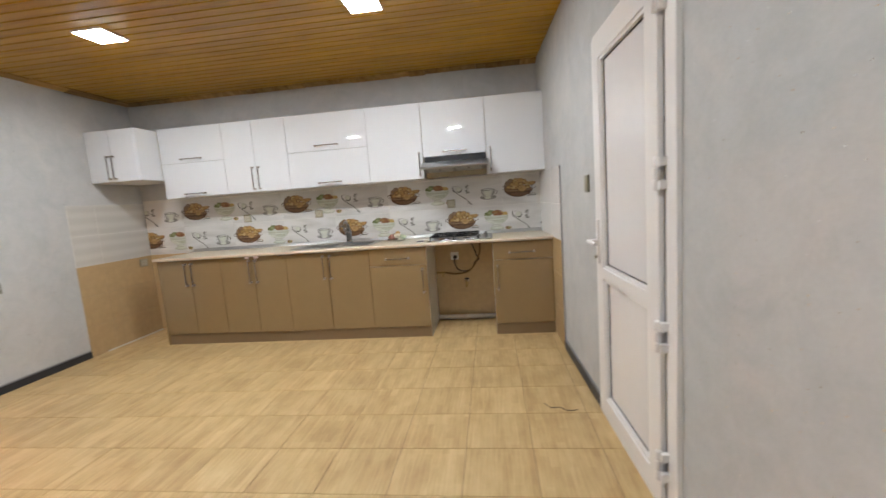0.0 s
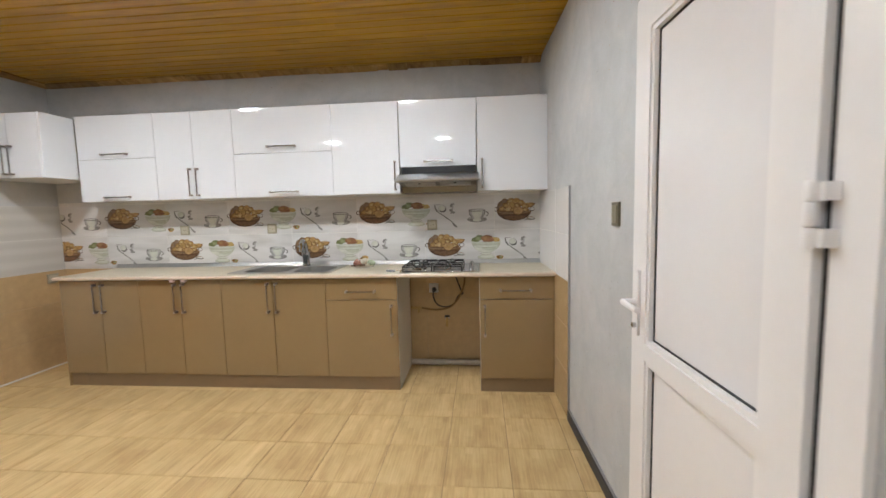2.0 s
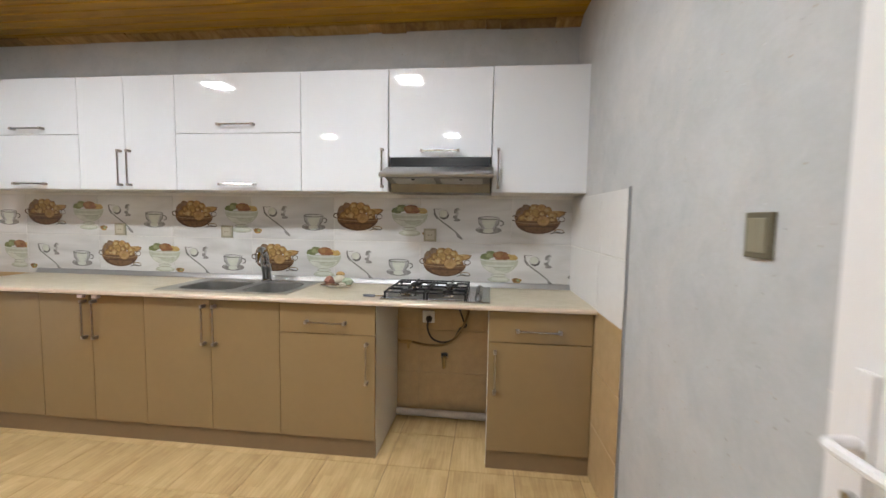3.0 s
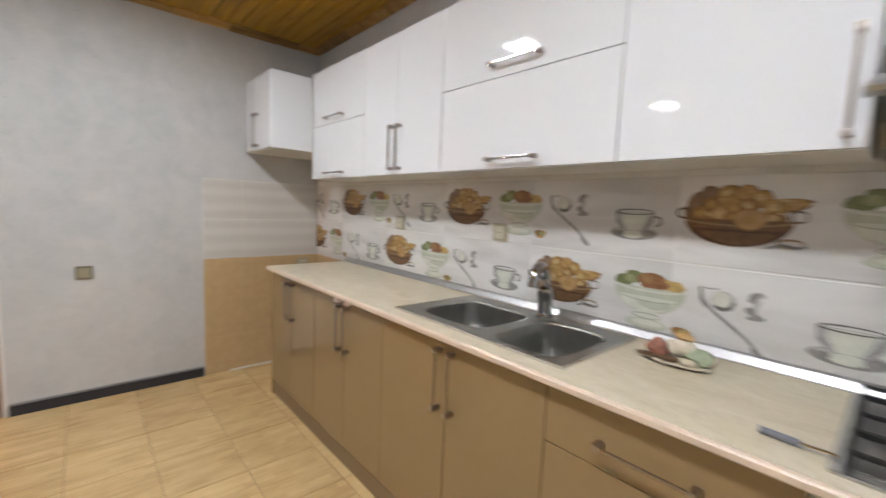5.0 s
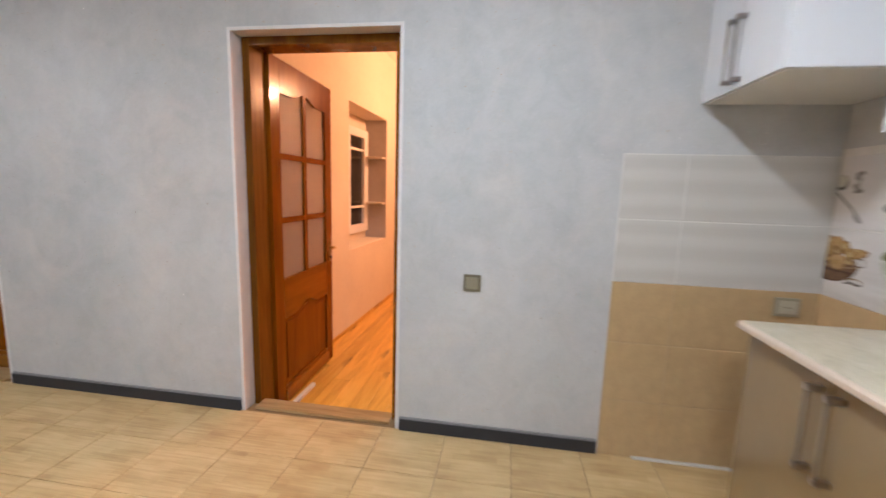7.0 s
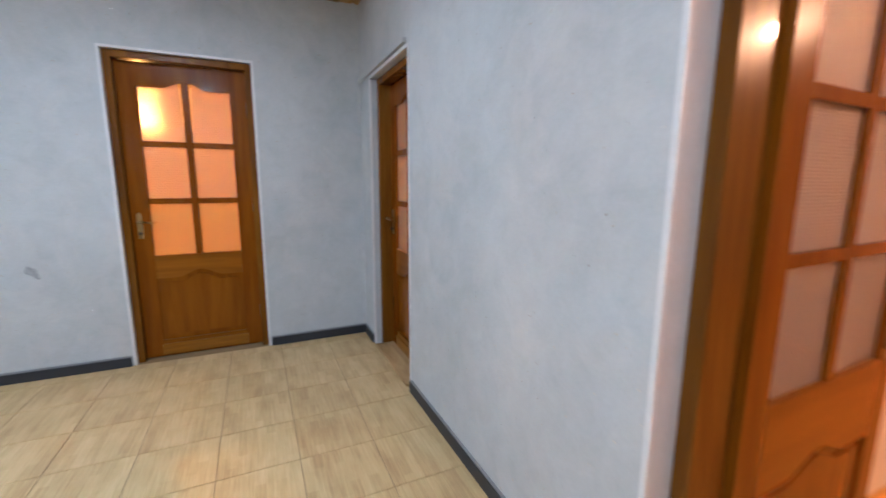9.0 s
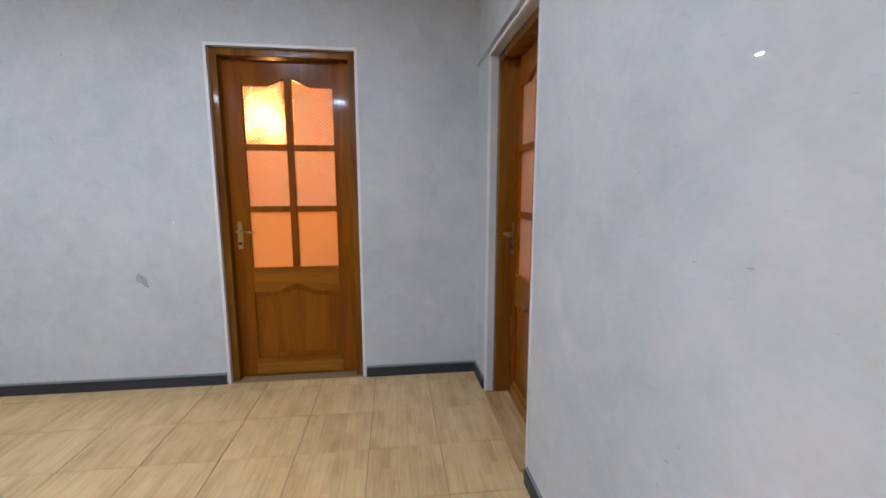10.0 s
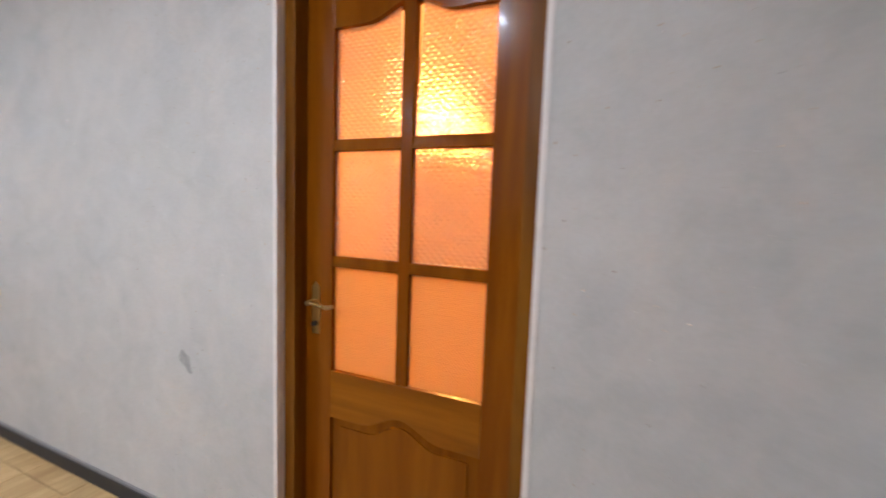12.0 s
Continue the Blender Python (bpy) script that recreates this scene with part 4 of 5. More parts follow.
cabinet("upper_cabinet", "white gloss wall cabinet with two wide lift-up flaps above the sink", -1.68, -0.87, z0=UZ0,
        doors=[(-1.68, -0.87, 1.808, UZ1, (-1.275, 1.857, 0.235, False)), (-1.68, -0.87, UZ0, 1.808, (-1.270, 1.500, 0.235, False))], **up)
cabinet("upper_cabinet", "white gloss single-door wall cabinet beside the cooker hood", -0.87, -0.34, z0=UZ0,
        doors=[(-0.87, -0.34, UZ0, UZ1, (-0.372, 1.598, 0.226, True))], **up)
cabinet("upper_cabinet", "short white gloss wall cabinet above the cooker hood", -0.337, 0.257, z0=1.662,
        doors=[(-0.337, 0.257, 1.662, UZ1, (-0.035, 1.697, 0.226, False))], **up)
cabinet("upper_cabinet", "white gloss single-door wall cabinet against the side wall", 0.260, 0.785, z0=UZ0,
        doors=[(0.260, 0.785, UZ0, UZ1, (0.296, 1.596, 0.226, True))], **up)

# corner cabinet hung higher, its doors turned to the room
c = thing("corner_cabinet", (-3.34, 3.2, 1.65), "white gloss corner wall cabinet hung higher, with a pair of doors", "kitchen cabinet")
part("body", boxed(WEST + 0.001, -3.062, 2.950, NORTH - 0.002, 1.650, UZ1 - 0.02, bevel=0.002), WHITE_BOARD, c)
part("side_panel", boxed(-3.061, -3.044, 2.932, UY - 0.002, 1.650, UZ1 - 0.02, bevel=0.003), WHITE_GLOSS, c, "plain white gloss side")
for a, b, hx in ((WEST + 0.003, -3.325, -3.352), (-3.325, -3.062, -3.298)):
    dr = part("door", boxed(a + 0.0015, b - 0.0015, 2.930, 2.948, 1.652, UZ1 - 0.022, bevel=0.0025), WHITE_GLOSS, c)
    pull(dr, hx, 2.930, 1.785, 0.226, True)

LYF = 2.925
LTOP = 0.850
low = dict(back=NORTH - 0.03, front=LYF, z0=0.10, z1=LTOP, body=WHITE_BOARD, face=TAUPE, category="kitchen cabinet", group="lower kitchen cabinets")


def plinth(c, a, b):
    part("plinth", boxed(a, b, LYF + 0.012, LYF + 0.028, 0.0, 0.099), TAUPE_MATT, c, "matt brown plinth")


for a, b, m, sinks in ((-3.0, -2.35, -2.675, ""), (-2.35, -1.68, -2.012, ""), (-1.68, -0.87, -1.275, " under the sink")):
    c = cabinet("lower_cabinet", "glossy taupe-brown floor cabinet with a pair of doors" + sinks, a, b,
                doors=[(a, m, 0.102, LTOP - 0.004, (m - 0.033, 0.705, 0.226, True)), (m, b, 0.102, LTOP - 0.004, (m + 0.033, 0.705, 0.226, True))],
                **dict(low, z1=LTOP if not sinks else 0.66))
    plinth(c, a, b)
    if sinks:
        part("front_board", boxed(a + 0.001, b - 0.001, LYF + 0.020, LYF + 0.036, 0.662, LTOP - 0.001), WHITE_BOARD, c)
    if a < -2.9:
        part("end_panel", boxed(a - 0.017, a - 0.001, LYF + 0.002, NORTH - 0.03, 0.0, LTOP), TAUPE, c, "taupe end panel")
c = cabinet("lower_cabinet", "taupe-brown floor cabinet with a drawer above one door, beside the sink", -0.87, -0.352,
            doors=[(-0.87, -0.334, 0.683, LTOP - 0.004, (-0.603, 0.748, 0.226, False)), (-0.87, -0.334, 0.102, 0.683, (-0.378, 0.535, 0.226, True))], **low)
plinth(c, -0.87, -0.336)
part("end_panel", boxed(-0.3515, -0.335, LYF + 0.030, NORTH - 0.03, 0.0, LTOP), WHITE_BOARD, c, "white end panel")
c = cabinet("lower_cabinet", "taupe-brown floor cabinet with a drawer above one door, beside the wall", 0.277, 0.785,
            doors=[(0.262, 0.785, 0.683, LTOP - 0.004, (0.515, 0.750, 0.226, False)), (0.262, 0.785, 0.102, 0.683, (0.298, 0.530, 0.226, True))], **low)
plinth(c, 0.262, 0.785)
part("end_panel", boxed(0.2605, 0.2765, LYF + 0.030, NORTH - 0.03, 0.0, LTOP), WHITE_BOARD, c, "white end panel")

# worktop with its cut-outs
SX0, SX1, SY0, SY1 = -1.65, -0.85, 2.965, 3.425
CT = 0.876
bm = bmesh.new()
hx0, hx1, hy0, hy1 = SX0 + 0.012, SX1 - 0.012, SY0 + 0.012, SY1 - 0.012
for q in ((-3.035, hx0, 2.905, NORTH - 0.001), (hx1, EAST - 0.027, 2.905, NORTH - 0.001), (hx0, hx1, 2.905, hy0), (hx0, hx1, hy1, NORTH - 0.001)):
    box(bm, *q, LTOP + 0.001, CT)
bmesh.ops.remove_doubles(bm, verts=bm.verts, dist=1e-5)
wt = thing("worktop", (-1.1, 3.2, LTOP), "long cream laminate worktop with a pinkish rounded front edge", "worktop")
part("slab", bm, COUNTER, wt)
edge = [(2.9045, CT - 0.001), (2.897, CT - 0.003), (2.893, CT - 0.008), (2.893, LTOP + 0.006), (2.896, LTOP + 0.002), (2.9045, LTOP + 0.001)]
part("front_edge", prism(bmesh.new(), edge, -3.035, EAST - 0.027, "x"), COUNTER_EDGE, wt, "pinkish rounded front edge", smooth=True)
part("end_edge", boxed(-3.0365, -3.0352, 2.900, NORTH - 0.001, LTOP + 0.002, CT - 0.001), COUNTER_EDGE, wt)
strip = [(NORTH - 0.010, CT), (NORTH - 0.034, CT), (NORTH - 0.036, CT + 0.004), (NORTH - 0.022, CT + 0.026), (NORTH - 0.014, CT + 0.032), (NORTH - 0.010, CT + 0.030)]
solo("worktop_strip", prism(bmesh.new(), strip, -3.035, EAST - 0.045, "x"), ALU, "shiny aluminium sealing strip where the worktop meets the tiles", "trim", base=(-1.1, NORTH - 0.02, CT))


# ---- sink and tap ----
def superpoint(cx, cy, rx, ry, a, p):
    c, s = math.cos(a), math.sin(a)
    return cx + rx * math.copysign(abs(c) ** (2 / p), c), cy + ry * math.copysign(abs(s) ** (2 / p), s)


def basin_piece(x0, x1, y0, y1, bx0, bx1, by0, by1, top, deep):
    """The flange round one bowl and the bowl itself."""
    bm = bmesh.new()
    n = 64
    cx, cy = (bx0 + bx1) / 2, (by0 + by1) / 2
    rx, ry = (bx1 - bx0) / 2, (by1 - by0) / 2
    loops = []
    outer = []
    for i in range(n):
        a = 2 * math.pi * (i + 0.5) / n
        px, py = superpoint(cx, cy, rx, ry, a, 5.0)
        dx, dy = px - cx, py - cy
        k = min(((x1 if dx > 0 else x0) - cx) / dx if abs(dx) > 1e-6 else 1e9, ((y1 if dy > 0 else y0) - cy) / dy if abs(dy) > 1e-6 else 1e9)
        outer.append((cx + dx * k, cy + dy * k, top))
    # snap the nearest points to the corners
    for qx, qy in ((x0, y0), (x1, y0), (x0, y1), (x1, y1)):
        j = min(range(n), key=lambda i: (outer[i][0] - qx) ** 2 + (outer[i][1] - qy) ** 2)
        outer[j] = (qx, qy, top)
    loops.append(outer)
    for s, z, p in ((1.0, top, 5.0), (0.97, top - 0.006, 5.0), (0.94, top - deep * 0.5, 5.0), (0.90, top - deep * 0.85, 4.5), (0.80, top - deep, 4.0), (0.12, top - deep - 0.004, 2.0)):
        loops.append([(*superpoint(cx, cy, rx * s, ry * s, 2 * math.pi * (i + 0.5) / n, p), z) for i in range(n)])
    rings = [[bm.verts.new(q) for q in lp] for lp in loops]
    for a, b in zip(rings, rings[1:]):
        for i in range(n):
            bm.faces.new((a[i], a[(i + 1) % n], b[(i + 1) % n], b[i]))
    bm.faces.new(rings[-1])
    return bm


sink = thing("sink", ((SX0 + SX1) / 2, 3.2, CT), "double-bowl stainless steel sink set into the worktop", "sink")
FT = CT + 0.007
part("bowl", basin_piece(SX0 + 0.004, -1.195, SY0 + 0.004, SY1 - 0.004, -1.580, -1.225, 3.020, 3.350, FT, 0.16), BOWL_STEEL, sink, "deep rounded steel bowl", smooth=True)
part("bowl", basin_piece(-1.195, SX1 - 0.004, SY0 + 0.004, SY1 - 0.004, -1.165, -0.895, 3.000, 3.350, FT, 0.17), BOWL_STEEL, sink, "deep rounded steel bowl", smooth=True)
bm = bmesh.new()
for q in ((SX0, SX1, SY0, SY0 + 0.004), (SX0, SX1, SY1 - 0.004, SY1), (SX0, SX0 + 0.004, SY0 + 0.004, SY1 - 0.004), (SX1 - 0.004, SX1, SY0 + 0.004, SY1 - 0.004)):
    box(bm, *q, CT + 0.0005, FT + 0.0015)
part("rim", bm, CHROME, sink, "bright raised rim")
for x in (-1.40, -1.03):
    part("drain", lathe(bmesh.new(), [(0.036, 0.0), (0.034, 0.003), (0.020, 0.001)], (x, 3.185, FT - (0.166 if x < -1.2 else 0.176) + 0.001), 20), CHROME, sink, smooth=True)
tap = thing("tap", (-1.205, 3.388, FT), "chrome mixer tap with a high arched spout and top lever", "tap")
part("base", lathe(bmesh.new(), [(0.034, 0.0), (0.034, 0.008), (0.029, 0.014), (0.028, 0.050), (0.031, 0.075), (0.035, 0.088), (0.035, 0.115), (0.024, 0.128)], (-1.205, 3.388, FT), 20), TAP_CHROME, tap, smooth=True)
part("spout", tube(bmesh.new(), [(-1.205, 3.388, FT + 0.10), (-1.207, 3.386, FT + 0.160), (-1.210, 3.368, FT + 0.198), (-1.208, 3.335, FT + 0.205), (-1.200, 3.300, FT + 0.180), (-1.196, 3.284, FT + 0.130)], lambda t: 0.024 - 0.004 * t, 14), TAP_CHROME, tap, smooth=True)
part("lever", tube(bmesh.new(), [(-1.205, 3.388, FT + 0.12), (-1.225, 3.385, FT + 0.145), (-1.250, 3.375, FT + 0.165), (-1.272, 3.365, FT + 0.170)], lambda t: 0.013 - 0.004 * t), TAP_CHROME, tap, smooth=True)

# ---- hob ----
HX0, HX1, HY0, HY1 = -0.318, 0.268, 2.945, 3.432
hob = thing("gas_hob", (0, 3.2, CT), "stainless four-burner gas hob with black pan supports", "gas hob")
part("tray", boxed(HX0, HX1, HY0, HY1, CT + 0.0005, CT + 0.009, bevel=0.003), STEEL, hob)
part("recess", boxed(HX0 + 0.03, 0.135, HY0 + 0.03, HY1 - 0.03, CT + 0.0095, CT + 0.011), STEEL_DARK, hob)
for bx, by, r in ((-0.185, 3.07, 0.048), (-0.185, 3.31, 0.036), (0.035, 3.07, 0.030), (0.035, 3.31, 0.040)):
    b = part("burner", lathe(bmesh.new(), [(r * 1.25, 0.011), (r * 1.2, 0.018), (r, 0.022), (r, 0.030)], (bx, by, CT), 24), CHROME, hob, "round gas burner", smooth=True)
    part("burner_cap", lathe(bmesh.new(), [(r * 0.95, 0.030), (r * 0.95, 0.035), (r * 0.8, 0.038)], (bx, by, CT), 24), IRON, b, smooth=True)
for gx0, gx1 in ((-0.300, -0.078), (-0.070, 0.140)):
    bm = bmesh.new()
    z0, z1, w = CT + 0.036, CT + 0.044, 0.0045
    cx = (gx0 + gx1) / 2
    for y in (HY0 + 0.025, 3.19, HY1 - 0.025):
        box(bm, gx0, gx1, y - w, y + w, z0, z1)
    for x in (gx0 + w, gx1 - w):
        box(bm, x - w, x + w, HY0 + 0.025, HY1 - 0.025, z0, z1)
    for by in (3.07, 3.31):
        box(bm, gx0, cx - 0.028, by - 0.005, by + 0.005, z0, z1 + 0.004)
        box(bm, cx + 0.028, gx1, by - 0.005, by + 0.005, z0, z1 + 0.004)
        box(bm, cx - 0.005, cx + 0.005, by - 0.12, by - 0.028, z0, z1 + 0.004)
        box(bm, cx - 0.005, cx + 0.005, by + 0.028, by + 0.12, z0, z1 + 0.004)
    for x in (gx0 + w, gx1 - w):
        for y in (HY0 + 0.03, HY1 - 0.03):
            box(bm, x - w, x + w, y - w, y + w, CT + 0.009, z0)
    part("pan_support", bm, IRON, hob, "black iron pan support")
for i in range(4):
    y = 3.02 + i * 0.095
    k = part("knob", lathe(bmesh.new(), [(0.021, 0.009), (0.020, 0.014), (0.016, 0.018), (0.015, 0.034), (0.012, 0.036)], (0.205, y, CT), 20), STEEL_DARK, hob, "round metal knob", smooth=True)
    part("grip", boxed(0.203, 0.207, y - 0.014, y + 0.014, CT + 0.034, CT + 0.039), IRON, k)
lg = thing("gas_lighter", (-0.40, 3.01, CT), "thin grey gas lighter lying on the worktop by the hob", "gas lighter")
part("body", tube(bmesh.new(), [(-0.425, 3.01, CT + 0.009), (-0.39, 3.008, CT + 0.009), (-0.36, 3.006, CT + 0.009)], 0.0075, 10), plain("grey_blue_plastic", (0.14, 0.15, 0.18), 0.4), lg, smooth=True)
part("nozzle", tube(bmesh.new(), [(-0.36, 3.006, CT + 0.009), (-0.31, 3.0, CT + 0.013)], 0.004, 8), CHROME, lg, smooth=True)

# ---- cooker hood ----
hood = thing("cooker_hood", (-0.04, 3.2, 1.46), "slim stainless cooker hood with a black band, below a short cabinet", "cooker hood")
prof = [(NORTH - 0.012, 1.658), (3.200, 1.658), (3.195, 1.600), (3.060, 1.552), (3.060, 1.534), (3.215, 1.512), (3.235, 1.463), (NORTH - 0.012, 1.463)]
part("housing", prism(bmesh.new(), prof, -0.325, 0.250, "x"), HOOD_STEEL, hood)
part("black_band", boxed(-0.322, 0.247, 3.188, 3.199, 1.604, 1.660, bevel=0.002), BLACK_GLASS, hood, "black band above the visor")
part("visor", prism(bmesh.new(), [(3.190, 1.606), (3.040, 1.559), (3.022, 1.552), (3.014, 1.544), (3.018, 1.535), (3.036, 1.531), (3.056, 1.533), (3.056, 1.554), (3.190, 1.598)], -0.345, 0.272, "x"), VISOR_STEEL, hood, "bright rounded steel visor", smooth=True)
for x0, x1 in ((-0.285, -0.055), (-0.020, 0.210)):
    part("filter", prism(bmesh.new(), [(3.078, 1.5310), (3.078, 1.5270), (3.205, 1.5090), (3.205, 1.5130)], x0, x1, "x"), FILTER_STEEL, hood, "pale sloping grease filter panel")
    part("filter_catch", lathe(bmesh.new(), [(0.010, 0.0), (0.008, -0.006)], ((x0 + x1) / 2, 3.090, 1.526), 12), IRON, hood)

# ---- sockets and switches ----
def socket_on(name, label, frame_m, sw=False, w=0.084, h=0.084, plate=None):
    """Built facing -y at the origin, then set in place."""
    e = thing(name, (0, 0, 0), label, "light switch" if sw else "power socket")
    part("plate", boxed(-w / 2, w / 2, -0.009, 0.0, -h / 2, h / 2, bevel=0.003), plate or SOCKET, e)
    part("insert", boxed(-w / 2 + 0.013, w / 2 - 0.013, -0.0125, -0.009, -h / 2 + 0.013, h / 2 - 0.013, bevel=0.0015), SWITCH_IN if plate else SOCKET_IN, e)
    if sw:
        part("rocker_line", boxed(-0.0012, 0.0012, -0.0135, -0.0125, -h / 2 + 0.016, h / 2 - 0.016), SOCKET, e)
    else:
        for s in (-1, 1):
            part("contact_hole", lathe(bmesh.new(), [(0.003, 0.0), (0.003, -0.001)], (s * 0.0095, -0.0125, 0), 8, "y"), IRON, e)
    e.matrix_basis = frame_m
    return e


TY = NORTH - 0.0125
for x, z in ((-2.352, 1.202), (-1.540, 1.200), (-0.128, 1.204)):
    socket_on("power_socket", "beige-bronze power socket set into the patterned wall tiles", pose(x, TY, z))
socket_on("light_switch", "beige-bronze light switch plate on the grey plaster beside the doorway", pose(WEST, 1.993, 0.815, 0, 0, 90), True, plate=SWITCH_BRONZE)
socket_on("light_switch", "bronze light switch plate beside the white door", TURN_EAST @ pose(EAST, 1.80, 1.285, 0, 0, -90), True, 0.084, 0.10, plate=SWITCH_BRONZE)
socket_on("power_socket", "beige power socket low on the tiled corner wall", pose(WEST + 0.0125, 3.365, 0.80, 0, 0, 90), w=0.10)

# ---- things on and under the worktop ----
orn = thing("ceramic_ornament", (-0.68, 3.29, CT), "small glazed ornament of piled cream, red and green fruit", "ornament")
CREAM = plain("cream_glaze", (0.52, 0.47, 0.37), 0.2, var=0.2, scale=40)
REDG = plain("rose_glaze", (0.30, 0.14, 0.105), 0.2, var=0.3, scale=50)
TANG = plain("tan_glaze", (0.42, 0.27, 0.11), 0.25, var=0.25, scale=50)
GREENG = plain("sage_glaze", (0.33, 0.38, 0.27), 0.2, var=0.3, scale=50)
BROWNG = plain("brown_glaze", (0.10, 0.055, 0.03), 0.25, var=0.3, scale=50)
part("base", blob(bmesh.new(), (-0.68, 3.29, CT + 0.010), (0.095, 0.050, 0.009), 1, 0.3), CREAM, orn, "cream leaf-shaped base", smooth=True)
for c0, s0, mt in (((-0.725, 3.28, CT + 0.040), (0.034, 0.030, 0.030), REDG), ((-0.670, 3.30, CT + 0.050), (0.045, 0.036, 0.028), CREAM),
                   ((-0.665, 3.30, CT + 0.083), (0.026, 0.020, 0.013), TANG), ((-0.615, 3.29, CT + 0.036), (0.036, 0.030, 0.026), GREENG),
                   ((-0.690, 3.255, CT + 0.022), (0.040, 0.016, 0.008), BROWNG), ((-0.640, 3.26, CT + 0.022), (0.022, 0.018, 0.013), CREAM),
                   ((-0.755, 3.26, CT + 0.018), (0.026, 0.014, 0.006), BROWNG)):
    part("fruit", blob(bmesh.new(), c0, s0, c0[0] * 90, 0.35), mt, orn, smooth=True)
for i, x in enumerate((-2.058, -1.965)):
    solo("worktop_tab", boxed(x - 0.017, x + 0.017, LYF - 0.024, LYF - 0.001, 0.829, 0.849, bevel=0.003), TABLE_TAB, "small pale pink packing tab stuck under the worktop edge", "packing tab", base=(x, LYF - 0.01, 0.83), group="packing tabs")

NB = NORTH - 0.008
g = thing("gap_socket", (-0.13, NB, 0.66), "white power socket with black plug and looping cable below the hob", "power socket")
part("plate", boxed(-0.170, -0.090, NB - 0.012, NB, 0.625, 0.705, bevel=0.004), WHITE_PLASTIC, g)
part("plug", lathe(bmesh.new(), [(0.019, -0.010), (0.021, -0.03), (0.012, -0.05)], (-0.125, NB, 0.655), 14, "y"), CABLE, g, smooth=True)
part("cable", tube(bmesh.new(), [(-0.125, NB - 0.05, 0.655), (-0.13, NB - 0.055, 0.60), (-0.10, NB - 0.04, 0.53), (-0.03, NB - 0.03, 0.505), (0.04, NB - 0.03, 0.53), (0.08, NB - 0.03, 0.60), (0.12, NB - 0.03, 0.62), (0.10, NB - 0.03, 0.66), (0.05, NB - 0.03, 0.80)], 0.006, 8), CABLE, g, "black looping cable", smooth=True)
gp = thing("gas_valve", (-0.27, NB, 0.5), "brass gas valve with a yellowish hose under the worktop", "gas valve")
part("valve", tube(bmesh.new(), [(-0.330, NB - 0.03, 0.500), (-0.28, NB - 0.03, 0.498), (-0.235, NB - 0.03, 0.498)], 0.012, 10), BRASS, gp, smooth=True)
part("tee", tube(bmesh.new(), [(-0.262, NB - 0.03, 0.49), (-0.262, NB - 0.035, 0.455)], 0.010, 10), BRASS, gp, smooth=True)
part("hose", tube(bmesh.new(), [(-0.235, NB - 0.03, 0.498), (-0.12, NB - 0.03, 0.480), (0.0, NB - 0.03, 0.50), (0.08, NB - 0.035, 0.58), (0.13, NB - 0.04, 0.70), (0.14, NB - 0.05, 0.83)], 0.008, 8), YELLOW_HOSE, gp, "yellowish rubber hose", smooth=True)
wv = thing("water_tap", (-0.01, NB, 0.40), "small brass water outlet sticking out of the tiles", "water outlet")
part("flange", lathe(bmesh.new(), [(0.026, 0.0), (0.022, -0.008), (0.012, -0.012)], (-0.02, NB, 0.405), 16, "y"), CHROME, wv, smooth=True)
part("spout", tube(bmesh.new(), [(-0.02, NB, 0.405), (-0.02, NB - 0.05, 0.405), (-0.018, NB - 0.062, 0.375), (-0.018, NB - 0.062, 0.345)], 0.012, 10), BRASS, wv, smooth=True)
part("knob", boxed(-0.04, 0.004, NB - 0.045, NB - 0.035, 0.418, 0.436, bevel=0.003), BLACK_METAL, wv)
solo("waste_pipe", tube(bmesh.new(), [(-0.333, NORTH - 0.055, 0.030), (-0.05, NORTH - 0.052, 0.028), (0.258, NORTH - 0.055, 0.026)], 0.024, 12), plain("dusty_pipe", (0.50, 0.46, 0.41), 0.6, var=0.2), "dusty pale waste pipe lying on the floor below the hob", "pipe", smooth=True)

# a bit of wire left on the floor and a scuff on the wall
solo("floor_wire", tube(bmesh.new(), [(0.52, 1.66, 0.003), (0.55, 1.61, 0.004), (0.60, 1.60, 0.010), (0.64, 1.575, 0.004), (0.70, 1.585, 0.003)], 0.0022, 6), CABLE, "bent scrap of thin dark wire on the tiled floor", "wire", base=(0.6, 1.6, 0), smooth=True)
SCUFF = plain("dark_scuff", (0.31, 0.315, 0.325), 0.8, var=0.3, scale=60)
bm = bmesh.new()
pts = [(-1.575 + 0.028 * math.cos(a) * (1 + 0.3 * math.sin(3 * a + 1)) + 0.014 * math.sin(a), 0.672 + 0.040 * math.sin(a) * (1 + 0.25 * math.sin(2 * a))) for a in [2 * math.pi * i / 18 for i in range(18)]]
prism(bm, pts, SOUTH - 0.001, SOUTH + 0.0012)
solo("wall_scuff", bm, SCUFF, "dark smudge on the plaster", "stain", kind="structure")


